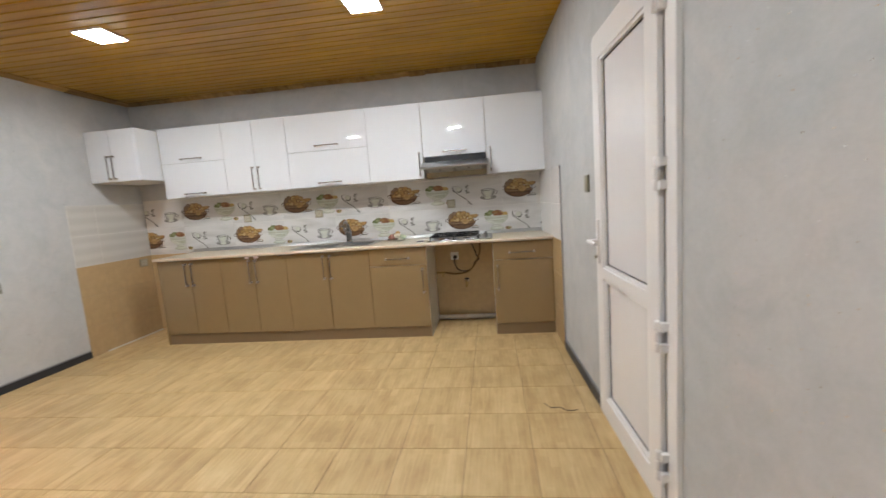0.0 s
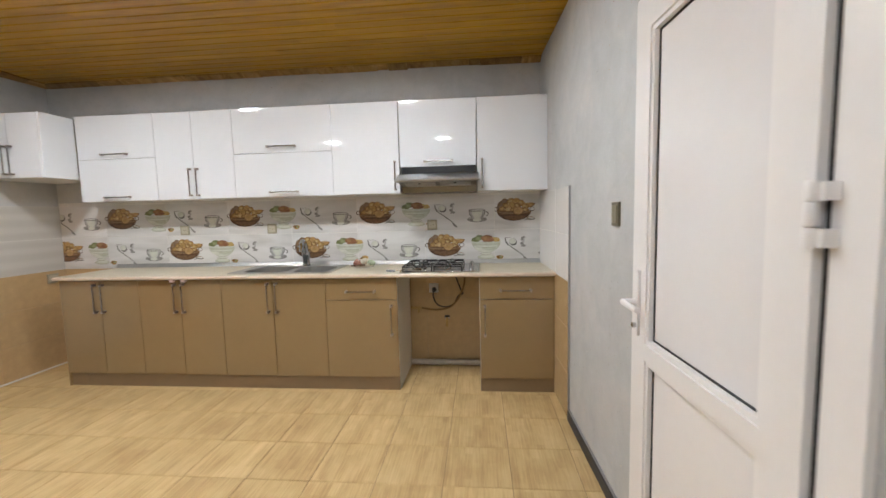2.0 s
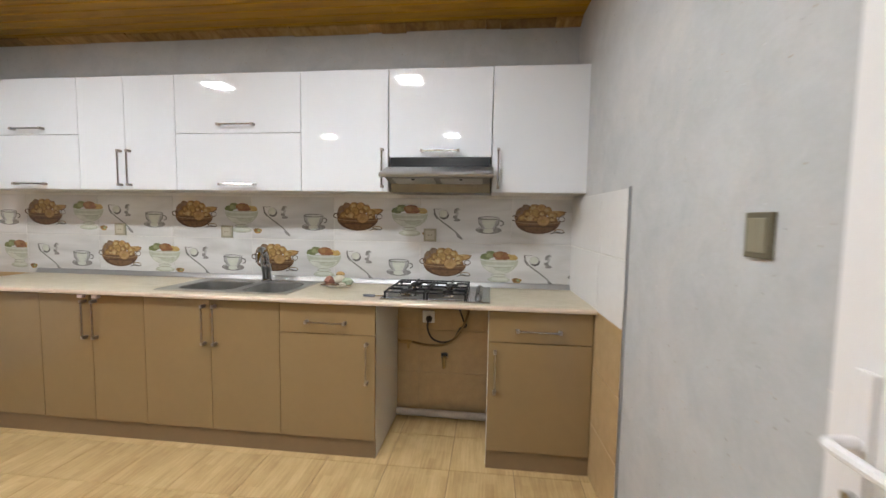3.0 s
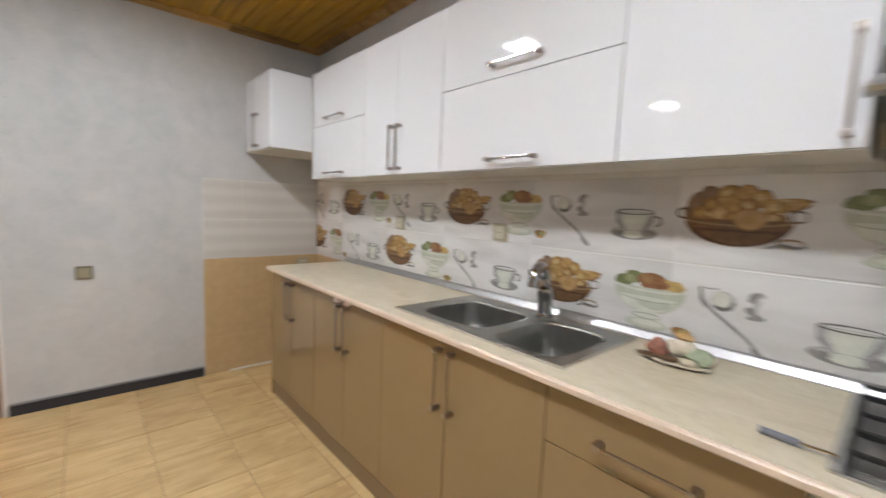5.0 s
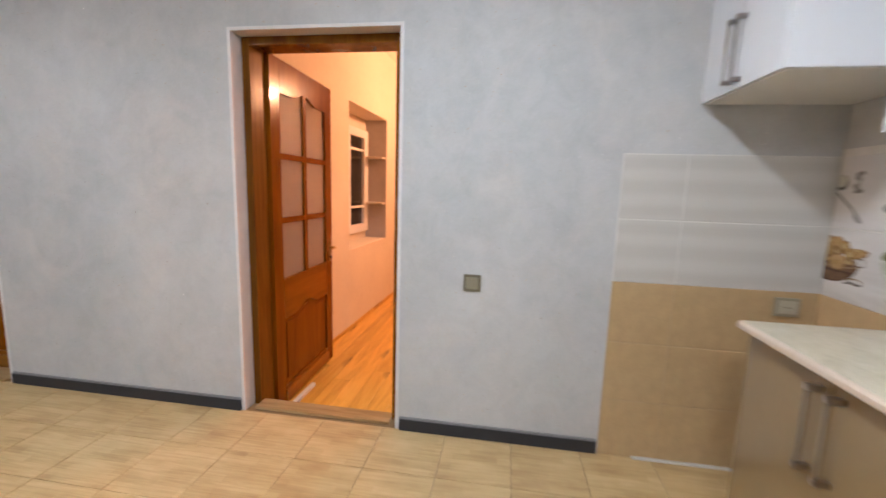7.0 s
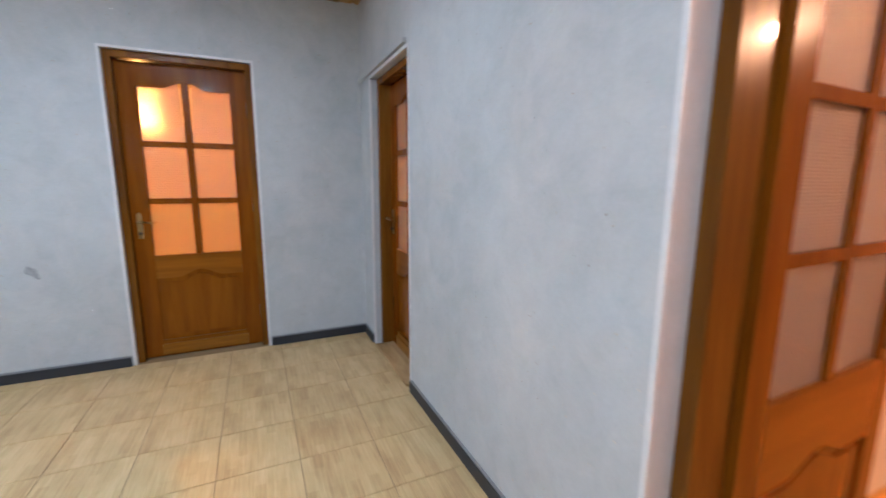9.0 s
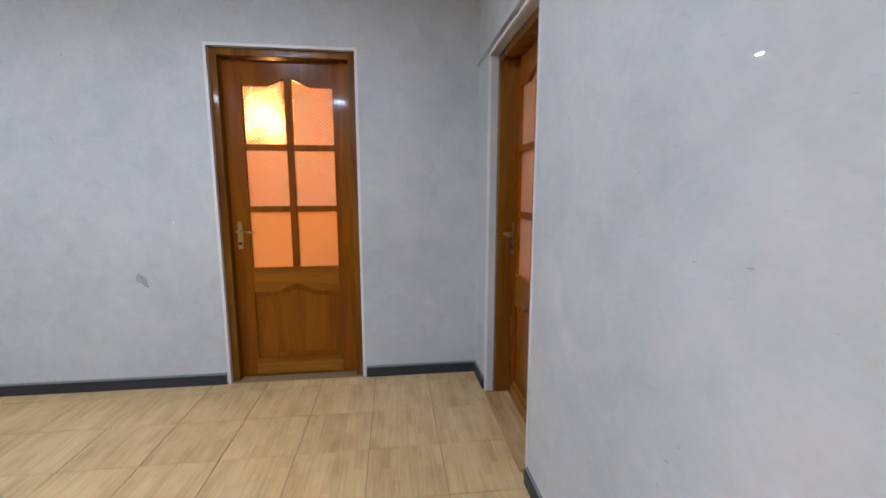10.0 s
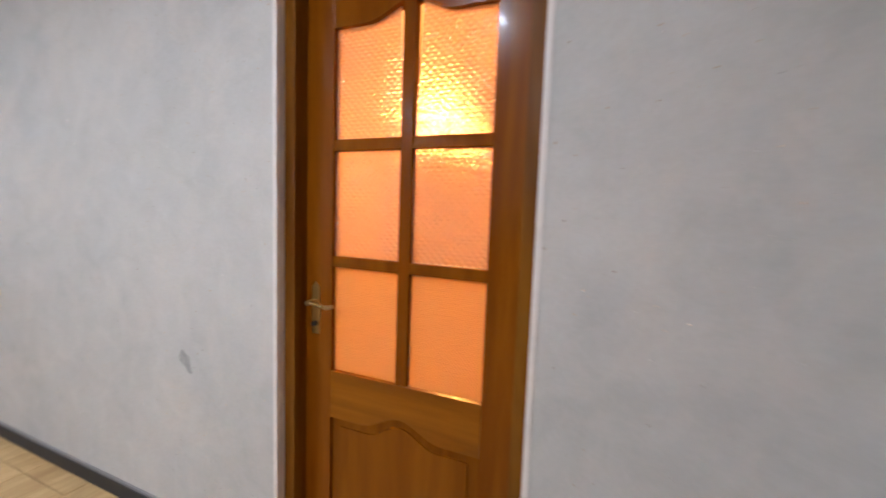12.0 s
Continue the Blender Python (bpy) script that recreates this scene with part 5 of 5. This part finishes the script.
# ---- tiles: pieces of floor and walls ----
def tile_mesh(name, w, h, mat, t=0.008, bev=0.002, extra=()):
    """A glazed tile: width along x, height along z, facing -y, its back on y = 0."""
    bm = bmesh.new()
    g = 0.001
    a, b = w / 2 - g, h / 2 - g
    back = [bm.verts.new((sx * a, 0, sz * b)) for sx, sz in ((-1, -1), (1, -1), (1, 1), (-1, 1))]
    side = [bm.verts.new((sx * a, -t + bev * 0.6, sz * b)) for sx, sz in ((-1, -1), (1, -1), (1, 1), (-1, 1))]
    face = [bm.verts.new((sx * (a - bev), -t, sz * (b - bev))) for sx, sz in ((-1, -1), (1, -1), (1, 1), (-1, 1))]
    bm.faces.new(face)
    for i in range(4):
        j = (i + 1) % 4
        bm.faces.new((back[i], back[j], side[j], side[i]))
        bm.faces.new((side[i], side[j], face[j], face[i]))
    bmesh.ops.recalc_face_normals(bm, faces=bm.faces)
    return finish(name, bm, mat)


def lay(parent, name, me, m, kids=()):
    ob = new(name, me)
    ob.parent = parent
    ob.matrix_basis = m
    for nm, kme in kids:
        k = new(nm, kme)
        k.parent = ob
    return ob


# floor
PITCH = 0.333
FX0, FY0 = -2.922, 2.222
cache = {}
i0, i1 = math.floor((WEST - FX0) / PITCH), math.ceil((EAST + 0.2 - FX0) / PITCH)
j0, j1 = math.floor((SOUTH - FY0) / PITCH), math.ceil((NORTH - FY0) / PITCH)
for i in range(i0, i1):
    for j in range(j0, j1):
        x0, x1 = max(FX0 + i * PITCH, WEST), min(FX0 + (i + 1) * PITCH, EAST + 0.2)
        y0, y1 = max(FY0 + j * PITCH, SOUTH), min(FY0 + (j + 1) * PITCH, NORTH)
        if x1 - x0 < 0.015 or y1 - y0 < 0.015:
            continue
        key = (round(x1 - x0, 3), round(y1 - y0, 3))
        if key not in cache:
            me = tile_mesh("floor_tile", key[0] - 0.0012, key[1] - 0.0012, FLOOR_TILE, 0.006, 0.0014)
            me.transform(pose(0, 0, 0, -90, 0, 0))
            cache[key] = me
        lay(floor, "floor_tile", cache[key], pose((x0 + x1) / 2, (y0 + y1) / 2, -0.006 + random.uniform(-0.0003, 0.0003)))

# pine boards of the warm room
bw = 0.125
for r in range(29):
    y0 = 0.45 + r * bw
    x = -10.4 - random.uniform(0, 1.2)
    end = WEST - 0.118 if y0 > DOOR_W[0] + 0.002 and y0 + bw < DOOR_W[1] - 0.002 else WEST - WT - 0.002
    while x < end:
        x1 = x + random.choice((1.8, 2.4, 3.0))
        a, b = max(x, -10.4), min(x1, end)
        if b - a > 0.05:
            bm = boxed(-(b - a) / 2 + 0.001, (b - a) / 2 - 0.001, -bw / 2 + 0.0012, bw / 2 - 0.0012, -0.012, 0.0)
            me = finish("floor_board", bm, PINE_FLOOR)
            lay(room_floor, "floor_board", me, pose((a + b) / 2, y0 + bw / 2, LOW))
        x = x1


# wall tiles
def tile_field(wall_ob, m, u0, u1, rows, seam, width, mat, grout, name="wall_tile"):
    """Tiles between u0 and u1 (metres along the wall), rows as (bottom, top); m takes the wall's own plane (facing -y) to its place."""
    z0, z1 = rows[0][0], rows[-1][1]
    back = solo("tile_backing", boxed(u0, u1, -0.005, 0.0005, z0, z1), grout, "grout bed behind the wall tiles", "wall", kind="structure")
    back.matrix_basis = m
    for lo, hi in rows:
        u = u0 - ((u0 - seam) % width)
        while u < u1 - 1e-4:
            a, b = max(u, u0), min(u + width, u1)
            if b - a > 0.012:
                key = (name, mat.name, round(b - a, 3), round(hi - lo, 3))
                if key not in cache:
                    cache[key] = tile_mesh(name, key[2] - 0.002, key[3] - 0.002, mat, 0.0075)
                ob = lay(back, name, cache[key], pose((a + b) / 2, 0, (lo + hi) / 2))
            u += width


ROW3 = [(0.0, 0.289), (0.289, 0.578), (0.578, TILE_MID)]
ROW2 = [(TILE_MID, 1.1555), (1.1555, TILE_TOP)]
TW = 0.5857
# frames: u runs along x for the north wall; along y for the west wall; along -y for the east wall
M_N = pose(0, NORTH, 0)
M_W = pose(WEST, 0, 0, 0, 0, 90)
M_E = TURN_EAST @ pose(EAST, 0, 0, 0, 0, -90)
tile_field(wall_west, M_W, 2.640, NORTH - 0.002, ROW3, NORTH, TW, BEIGE_TILE, WALL_GROUT)
tile_field(wall_west, M_W, 2.640, NORTH - 0.002, ROW2, NORTH, TW, WAVE_TILE, WALL_GROUT_PALE)
tile_field(wall_east, M_E, -NORTH + 0.002, -2.550, ROW3, -NORTH, TW, BEIGE_TILE, WALL_GROUT)
tile_field(wall_east, M_E, -NORTH + 0.002, -2.550, ROW2, -NORTH, TW, WHITE_TILE, WALL_GROUT_PALE)
tile_field(wall_north, M_N, WEST + 0.008, EAST - 0.040, ROW3, -0.778, TW, BEIGE_TILE, WALL_GROUT)
turn_east(solo("trim_tile_edge", boxed(EAST - 0.011, EAST - 0.0005, 2.541, 2.549, 0.06, TILE_TOP + 0.004), ALU, "aluminium edge strip of the tiling", "trim", kind="structure"))
solo("trim_tile_edge", boxed(WEST + 0.009, WEST + 0.020, 2.80, NORTH - 0.01, 0.0, 0.010), WALL_GROUT_PALE, "pale bead of grout along the foot of the tiles", "trim", kind="structure")

# patterned tiles: two prints that take turns
INK = {}
for nm, col in (("bowl_brown", (0.150, 0.085, 0.045)), ("bowl_shade", (0.098, 0.056, 0.034)), ("bread_gold", (0.34, 0.215, 0.08)), ("bread_dark", (0.20, 0.115, 0.045)),
                ("bread_light", (0.44, 0.32, 0.15)), ("bread_grey", (0.20, 0.135, 0.090)), ("bread_shade", (0.225, 0.130, 0.055)), ("bread_biscuit", (0.40, 0.25, 0.11)), ("bowl_rim", (0.26, 0.18, 0.10)),
                ("leaf_pale", (0.24, 0.265, 0.14)), ("fruit_orange", (0.27, 0.155, 0.075)), ("ink_mid", (0.235, 0.228, 0.22)), ("glass_pale", (0.43, 0.45, 0.37)), ("glass_white", (0.54, 0.555, 0.49)), ("glass_line", (0.33, 0.34, 0.28)),
                ("leaf_green", (0.17, 0.19, 0.09)), ("fruit_red", (0.23, 0.115, 0.058)), ("fruit_yellow", (0.42, 0.30, 0.12)), ("ink_grey", (0.16, 0.155, 0.15)),
                ("ink_pale", (0.37, 0.365, 0.36)), ("ink_dark", (0.13, 0.125, 0.12))):
    INK[nm] = plain("print_" + nm, col, 0.2, var=0.12 if "glass" in nm else 0.38, scale=42.0)
INKS = list(INK)


BREADS = ((-0.084, 0.046, 0.032, 0.026, 0.6, "bread_grey"), (-0.062, 0.064, 0.026, 0.022, 0.2, "bread_grey"), (-0.100, 0.024, 0.026, 0.020, 0.9, "bread_grey"),
          (0.094, 0.046, 0.054, 0.009, 0.05, "bread_gold"), (0.098, 0.032, 0.048, 0.010, 0.25, "bread_biscuit"),
          (-0.020, 0.064, 0.028, 0.024, 0.1, "bread_gold"), (0.018, 0.066, 0.026, 0.022, 0.4, "bread_biscuit"), (0.050, 0.054, 0.026, 0.021, -0.2, "bread_gold"), (-0.052, 0.036, 0.028, 0.025, -0.4, "bread_shade"),
          (0.078, 0.030, 0.026, 0.021, 0.2, "bread_gold"), (-0.014, 0.040, 0.028, 0.023, 0.3, "bread_gold"), (0.026, 0.036, 0.024, 0.020, 0.0, "bread_shade"), (-0.080, 0.014, 0.028, 0.021, 0.1, "bread_shade"),
          (-0.036, 0.012, 0.026, 0.022, 0.0, "bread_biscuit"), (-0.006, 0.006, 0.022, 0.018, 0.0, "bread_shade"), (0.080, 0.006, 0.026, 0.019, 0.2, "bread_shade"))


class Print:
    """Flat printed shapes, each a hair above the last, in one mesh."""

    def __init__(self):
        self.bm = bmesh.new()
        self.level = 0
        self.grow = (0.0, 0.0, 1.0, 1.0)      # centre and enlargement of the shapes that follow

    def shape(self, pts, ink):
        ax, az, kx, kz = self.grow
        pts = [(ax + (x - ax) * kx, az + (z - az) * kz) for x, z in pts]
        y = -0.00785 - self.level * 0.00004
        self.level += 1
        f = self.bm.faces.new([self.bm.verts.new((x, y, z)) for x, z in pts])
        f.material_index = INKS.index(ink)

    def oval(self, cx, cz, rx, rz, ink, tilt=0.0, a0=0.0, a1=360.0, n=18, lump=0.0, seed=0.0):
        pts = []
        full = abs(a1 - a0) >= 359.9
        for i in range(n if full else n + 1):
            a = radians(a0 + (a1 - a0) * i / n)
            k = 1 + lump * math.sin(3 * a + seed) + lump * 0.6 * math.sin(5 * a + 2 * seed)
            x, z = rx * k * math.cos(a), rz * k * math.sin(a)
            pts.append((cx + x * math.cos(tilt) - z * math.sin(tilt), cz + x * math.sin(tilt) + z * math.cos(tilt)))
        self.shape(pts, ink)

    def stroke(self, pts, w, ink):
        left, right = [], []
        for i, p in enumerate(pts):
            q0, q1 = pts[max(i - 1, 0)], pts[min(i + 1, len(pts) - 1)]
            dx, dz = q1[0] - q0[0], q1[1] - q0[1]
            ln = math.hypot(dx, dz) or 1
            ww = w * (0.5 + 0.5 * math.sin(math.pi * (i + 0.5) / len(pts)))
            left.append((p[0] - dz / ln * ww / 2, p[1] + dx / ln * ww / 2))
            right.append((p[0] + dz / ln * ww / 2, p[1] - dx / ln * ww / 2))
        for i in range(len(pts) - 1):
            self.level -= 1 if i else 0
            self.shape([left[i], left[i + 1], right[i + 1], right[i]], ink)

    def ring(self, cx, cz, rx, rz, w, ink, a0=0, a1=360):
        self.stroke([(cx + rx * math.cos(radians(a0 + (a1 - a0) * i / 22)), cz + rz * math.sin(radians(a0 + (a1 - a0) * i / 22))) for i in range(23)], w, ink)

    def mesh(self, name):
        for f in self.bm.faces:
            f.normal_update()
            if f.normal.y > 0:
                f.normal_flip()
        return finish(name, self.bm, [INK[k] for k in INKS])


def print_baskets(k=0):
    """Round basket heaped with rolls, and a footed glass bowl of fruit."""
    p = Print()
    rnd = random.Random(5 + k)
    bx = -TW / 2 + 0.162
    p.grow = (bx, -0.01, 1.17, 1.12)
    # rolls and sticks in the basket: greyish ones behind, golden ones in front
    for i, (dx, dz, rx, rz, tilt, ink) in enumerate(BREADS):
        dz, rz = dz * 1.12, rz * 1.15
        p.oval(bx + dx, dz, rx, rz, "bread_dark", tilt, lump=0.05, seed=i * 2.3)
        p.oval(bx + dx - 0.001, dz + 0.002, rx * 0.88, rz * 0.86, ink, tilt, lump=0.06, seed=i * 1.7)
        if ink != "bread_grey":
            p.oval(bx + dx - 0.004, dz + 0.004, rx * 0.45, rz * 0.42, "bread_light" if i % 2 else "bread_gold", tilt, lump=0.10, seed=i)
    for i in range(14):
        p.oval(bx + rnd.uniform(-0.10, 0.10), rnd.uniform(0.0, 0.07), rnd.uniform(0.004, 0.010), rnd.uniform(0.002, 0.005), rnd.choice(("bread_dark", "bread_light", "bread_gold")), rnd.uniform(0, 3))
    # round basket: lighter band below the rim, darker belly
    rim = 0.004
    p.oval(bx, rim, 0.120, 0.073, "bowl_brown", a0=180, a1=360)
    p.oval(bx, rim - 0.026, 0.102, 0.045, "bowl_shade", a0=180, a1=360)
    p.oval(bx + 0.006, rim - 0.034, 0.080, 0.032, "bowl_brown", a0=180, a1=360)
    p.ring(bx, rim, 0.121, 0.016, 0.006, "bowl_rim", 180, 360)
    p.oval(bx + 0.030, 0.004, 0.036, 0.030, "bread_dark")
    p.oval(bx + 0.030, 0.006, 0.033, 0.027, "bread_biscuit")
    p.oval(bx + 0.028, 0.004, 0.016, 0.010, "bread_gold")
    p.ring(bx - 0.124, 0.018, 0.016, 0.014, 0.006, "bowl_shade")
    p.ring(bx + 0.126, 0.016, 0.016, 0.014, 0.005, "bowl_shade")
    p.ring(bx + 0.115, -0.052, 0.026, 0.010, 0.006, "bowl_rim")
    p.stroke([(bx + 0.07, -0.066), (bx + 0.10, -0.056), (bx + 0.13, -0.062), (bx + 0.145, -0.056)], 0.008, "ink_grey")
    # footed glass bowl
    gx = bx + 0.352
    p.grow = (gx, -0.01, 1.16, 1.14)
    for i, (dx, dz, rx, rz, ink) in enumerate(((-0.070, 0.054, 0.030, 0.018, "leaf_green"), (-0.045, 0.066, 0.030, 0.020, "leaf_green"), (-0.052, 0.058, 0.022, 0.012, "leaf_pale"), (-0.090, 0.050, 0.016, 0.012, "leaf_green"),
                                               (0.070, 0.050, 0.032, 0.016, "fruit_yellow"), (0.044, 0.054, 0.024, 0.016, "fruit_yellow"), (0.006, 0.058, 0.040, 0.028, "fruit_red"), (0.000, 0.064, 0.026, 0.014, "fruit_orange"), (0.030, 0.050, 0.026, 0.016, "fruit_red"))):
        p.oval(gx + dx, dz, rx, rz, ink, lump=0.08, seed=i)
    p.oval(gx, 0.036, 0.104, 0.080, "glass_pale", a0=180, a1=360)
    p.oval(gx - 0.004, 0.008, 0.084, 0.046, "glass_white", a0=180, a1=360)
    p.oval(gx + 0.020, -0.004, 0.050, 0.026, "glass_pale", a0=180, a1=360)
    p.ring(gx, 0.040, 0.102, 0.014, 0.007, "glass_white", 180, 360)
    p.ring(gx, 0.008, 0.088, 0.014, 0.003, "glass_line", 190, 350)
    p.shape([(gx - 0.034, -0.032), (gx - 0.028, -0.050), (gx - 0.058, -0.076), (gx + 0.058, -0.076), (gx + 0.028, -0.050), (gx + 0.034, -0.032)], "glass_white")
    p.oval(gx, -0.076, 0.062, 0.016, "glass_pale")
    p.oval(gx + 0.004, -0.073, 0.046, 0.009, "glass_white")
    p.ring(gx, -0.052, 0.040, 0.008, 0.004, "glass_line")
    p.ring(gx, -0.077, 0.062, 0.015, 0.003, "glass_line", 180, 360)
    return p.mesh("print")


def print_spoons(k=0):
    """Spoon, leaves and a glass cup on a saucer."""
    p = Print()
    bx = -TW / 2 + 0.012            # start of the print
    p.oval(bx + 0.030, -0.090, 0.030, 0.018, "bread_gold", lump=0.1, seed=k)
    p.oval(bx + 0.024, -0.086, 0.020, 0.013, "bread_dark", lump=0.1, seed=k + 1)
    p.oval(bx + 0.038, -0.088, 0.012, 0.009, "leaf_pale")
    sx = bx + 0.185
    p.stroke([(sx - 0.108, 0.075), (sx - 0.102, 0.040), (sx - 0.080, 0.012), (sx - 0.050, -0.012), (sx - 0.015, -0.036), (sx + 0.025, -0.066), (sx + 0.055, -0.094), (sx + 0.070, -0.112)], 0.010, "ink_mid")
    p.stroke([(sx - 0.112, 0.074), (sx - 0.105, 0.034), (sx - 0.088, 0.010)], 0.007, "ink_grey")
    p.stroke([(sx - 0.108, 0.076), (sx - 0.085, 0.072), (sx - 0.060, 0.076)], 0.004, "ink_mid")
    p.oval(sx - 0.045, 0.038, 0.034, 0.032, "ink_pale")
    p.oval(sx - 0.049, 0.043, 0.026, 0.024, "glass_white")
    p.stroke([(sx - 0.066, 0.020), (sx - 0.045, 0.012), (sx - 0.024, 0.020), (sx - 0.014, 0.040)], 0.013, "ink_dark")
    for dx, dz, rx, rz, tilt, ink in ((0.034, 0.066, 0.022, 0.011, 0.8, "ink_mid"), (0.040, 0.042, 0.020, 0.009, 1.3, "ink_pale"), (0.030, 0.020, 0.018, 0.012, -0.7, "ink_mid"),
                                      (0.042, 0.004, 0.022, 0.009, 0.1, "ink_mid"), (0.052, 0.070, 0.012, 0.005, 0.6, "ink_pale")):
        p.oval(sx + dx, dz, rx, rz, ink, tilt, lump=0.1, seed=dx * 90)
    p.oval(sx + 0.058, -0.104, 0.026, 0.009, "ink_mid", -0.7)
    cx = bx + 0.430
    p.grow = (cx, -0.03, 1.1, 1.12)
    p.oval(cx, -0.054, 0.076, 0.022, "ink_mid")
    p.oval(cx + 0.002, -0.050, 0.066, 0.017, "ink_pale")
    p.oval(cx - 0.002, -0.058, 0.034, 0.013, "glass_white")
    p.oval(cx + 0.046, -0.054, 0.020, 0.012, "ink_mid")
    p.oval(cx - 0.048, -0.056, 0.018, 0.009, "ink_mid")
    p.shape([(cx - 0.060, 0.014), (cx - 0.054, -0.016), (cx - 0.034, -0.044), (cx + 0.034, -0.044), (cx + 0.054, -0.016), (cx + 0.060, 0.014)], "ink_pale")
    p.shape([(cx - 0.042, 0.012), (cx - 0.036, -0.020), (cx - 0.020, -0.044), (cx + 0.022, -0.044), (cx + 0.036, -0.018), (cx + 0.042, 0.012)], "glass_white")
    p.stroke([(cx - 0.061, 0.014), (cx - 0.056, -0.018), (cx - 0.036, -0.042)], 0.008, "ink_mid")
    p.stroke([(cx + 0.036, -0.042), (cx + 0.056, -0.018), (cx + 0.061, 0.014)], 0.008, "ink_mid")
    p.ring(cx, 0.014, 0.060, 0.008, 0.005, "ink_grey")
    p.ring(cx + 0.068, -0.014, 0.016, 0.014, 0.008, "ink_grey", -100, 110)
    return p.mesh("print")


def make_print_tile(name):
    """White glaze that turns faintly grey in soft drifting bands."""
    m, nt, b = material(name, 0.16)
    f = noise_tex(nt, coords(nt, (1.6, 1, 7.0), shift=5.0), 1.0, 4, 0.5, 0.8)
    nt.links.new(ramp(nt, f, [(0.35, (0.51, 0.505, 0.495)), (0.55, (0.62, 0.615, 0.61)), (0.8, (0.69, 0.69, 0.68))]), b.inputs["Base Color"])
    return m


PRINT_TILE = make_print_tile("printed_white_tile")
backing = solo("tile_backing", boxed(WEST + 0.008, EAST - 0.040, -0.005, 0.0005, TILE_MID, UZ0 + 0.01), WALL_GROUT_PALE, "grout bed behind the printed kitchen tiles", "wall", kind="structure")
backing.matrix_basis = M_N
PA, PB = print_baskets(), print_spoons()
for row, (lo, hi) in enumerate(ROW2):
    for i in range(-6, 4):
        a, b = -0.778 + i * TW, -0.778 + (i + 1) * TW
        ca, cb = max(a, WEST + 0.008), min(b, EAST - 0.040)
        if cb - ca < 0.02:
            continue
        key = ("print", round(cb - ca, 3), round(hi - lo, 3))
        if key not in cache:
            cache[key] = tile_mesh("printed_tile", key[1] - 0.002, key[2] - 0.002, PRINT_TILE, 0.0075)
        pm = PA if (i + row) % 2 == 1 else PB
        t = lay(backing, "printed_tile", cache[key], pose((ca + cb) / 2, 0, (lo + hi) / 2))
        pr = pm
        cut = (a < ca - 1e-4) or (b > cb + 1e-4)
        if cut:
            bm = bmesh.new()
            bm.from_mesh(pm)
            bmesh.ops.translate(bm, verts=bm.verts, vec=((a + b) / 2 - (ca + cb) / 2, 0, 0))
            half = (cb - ca) / 2 - 0.004
            for s in (-1, 1):
                geom = list(bm.verts) + list(bm.edges) + list(bm.faces)
                bmesh.ops.bisect_plane(bm, geom=geom, plane_co=(s * half, 0, 0), plane_no=(s, 0, 0), clear_outer=True)
            if not bm.faces:
                bm.free()
                continue
            pr = finish("print", bm, [INK[k] for k in INKS])
        k = new("print", pr)
        k.parent = t
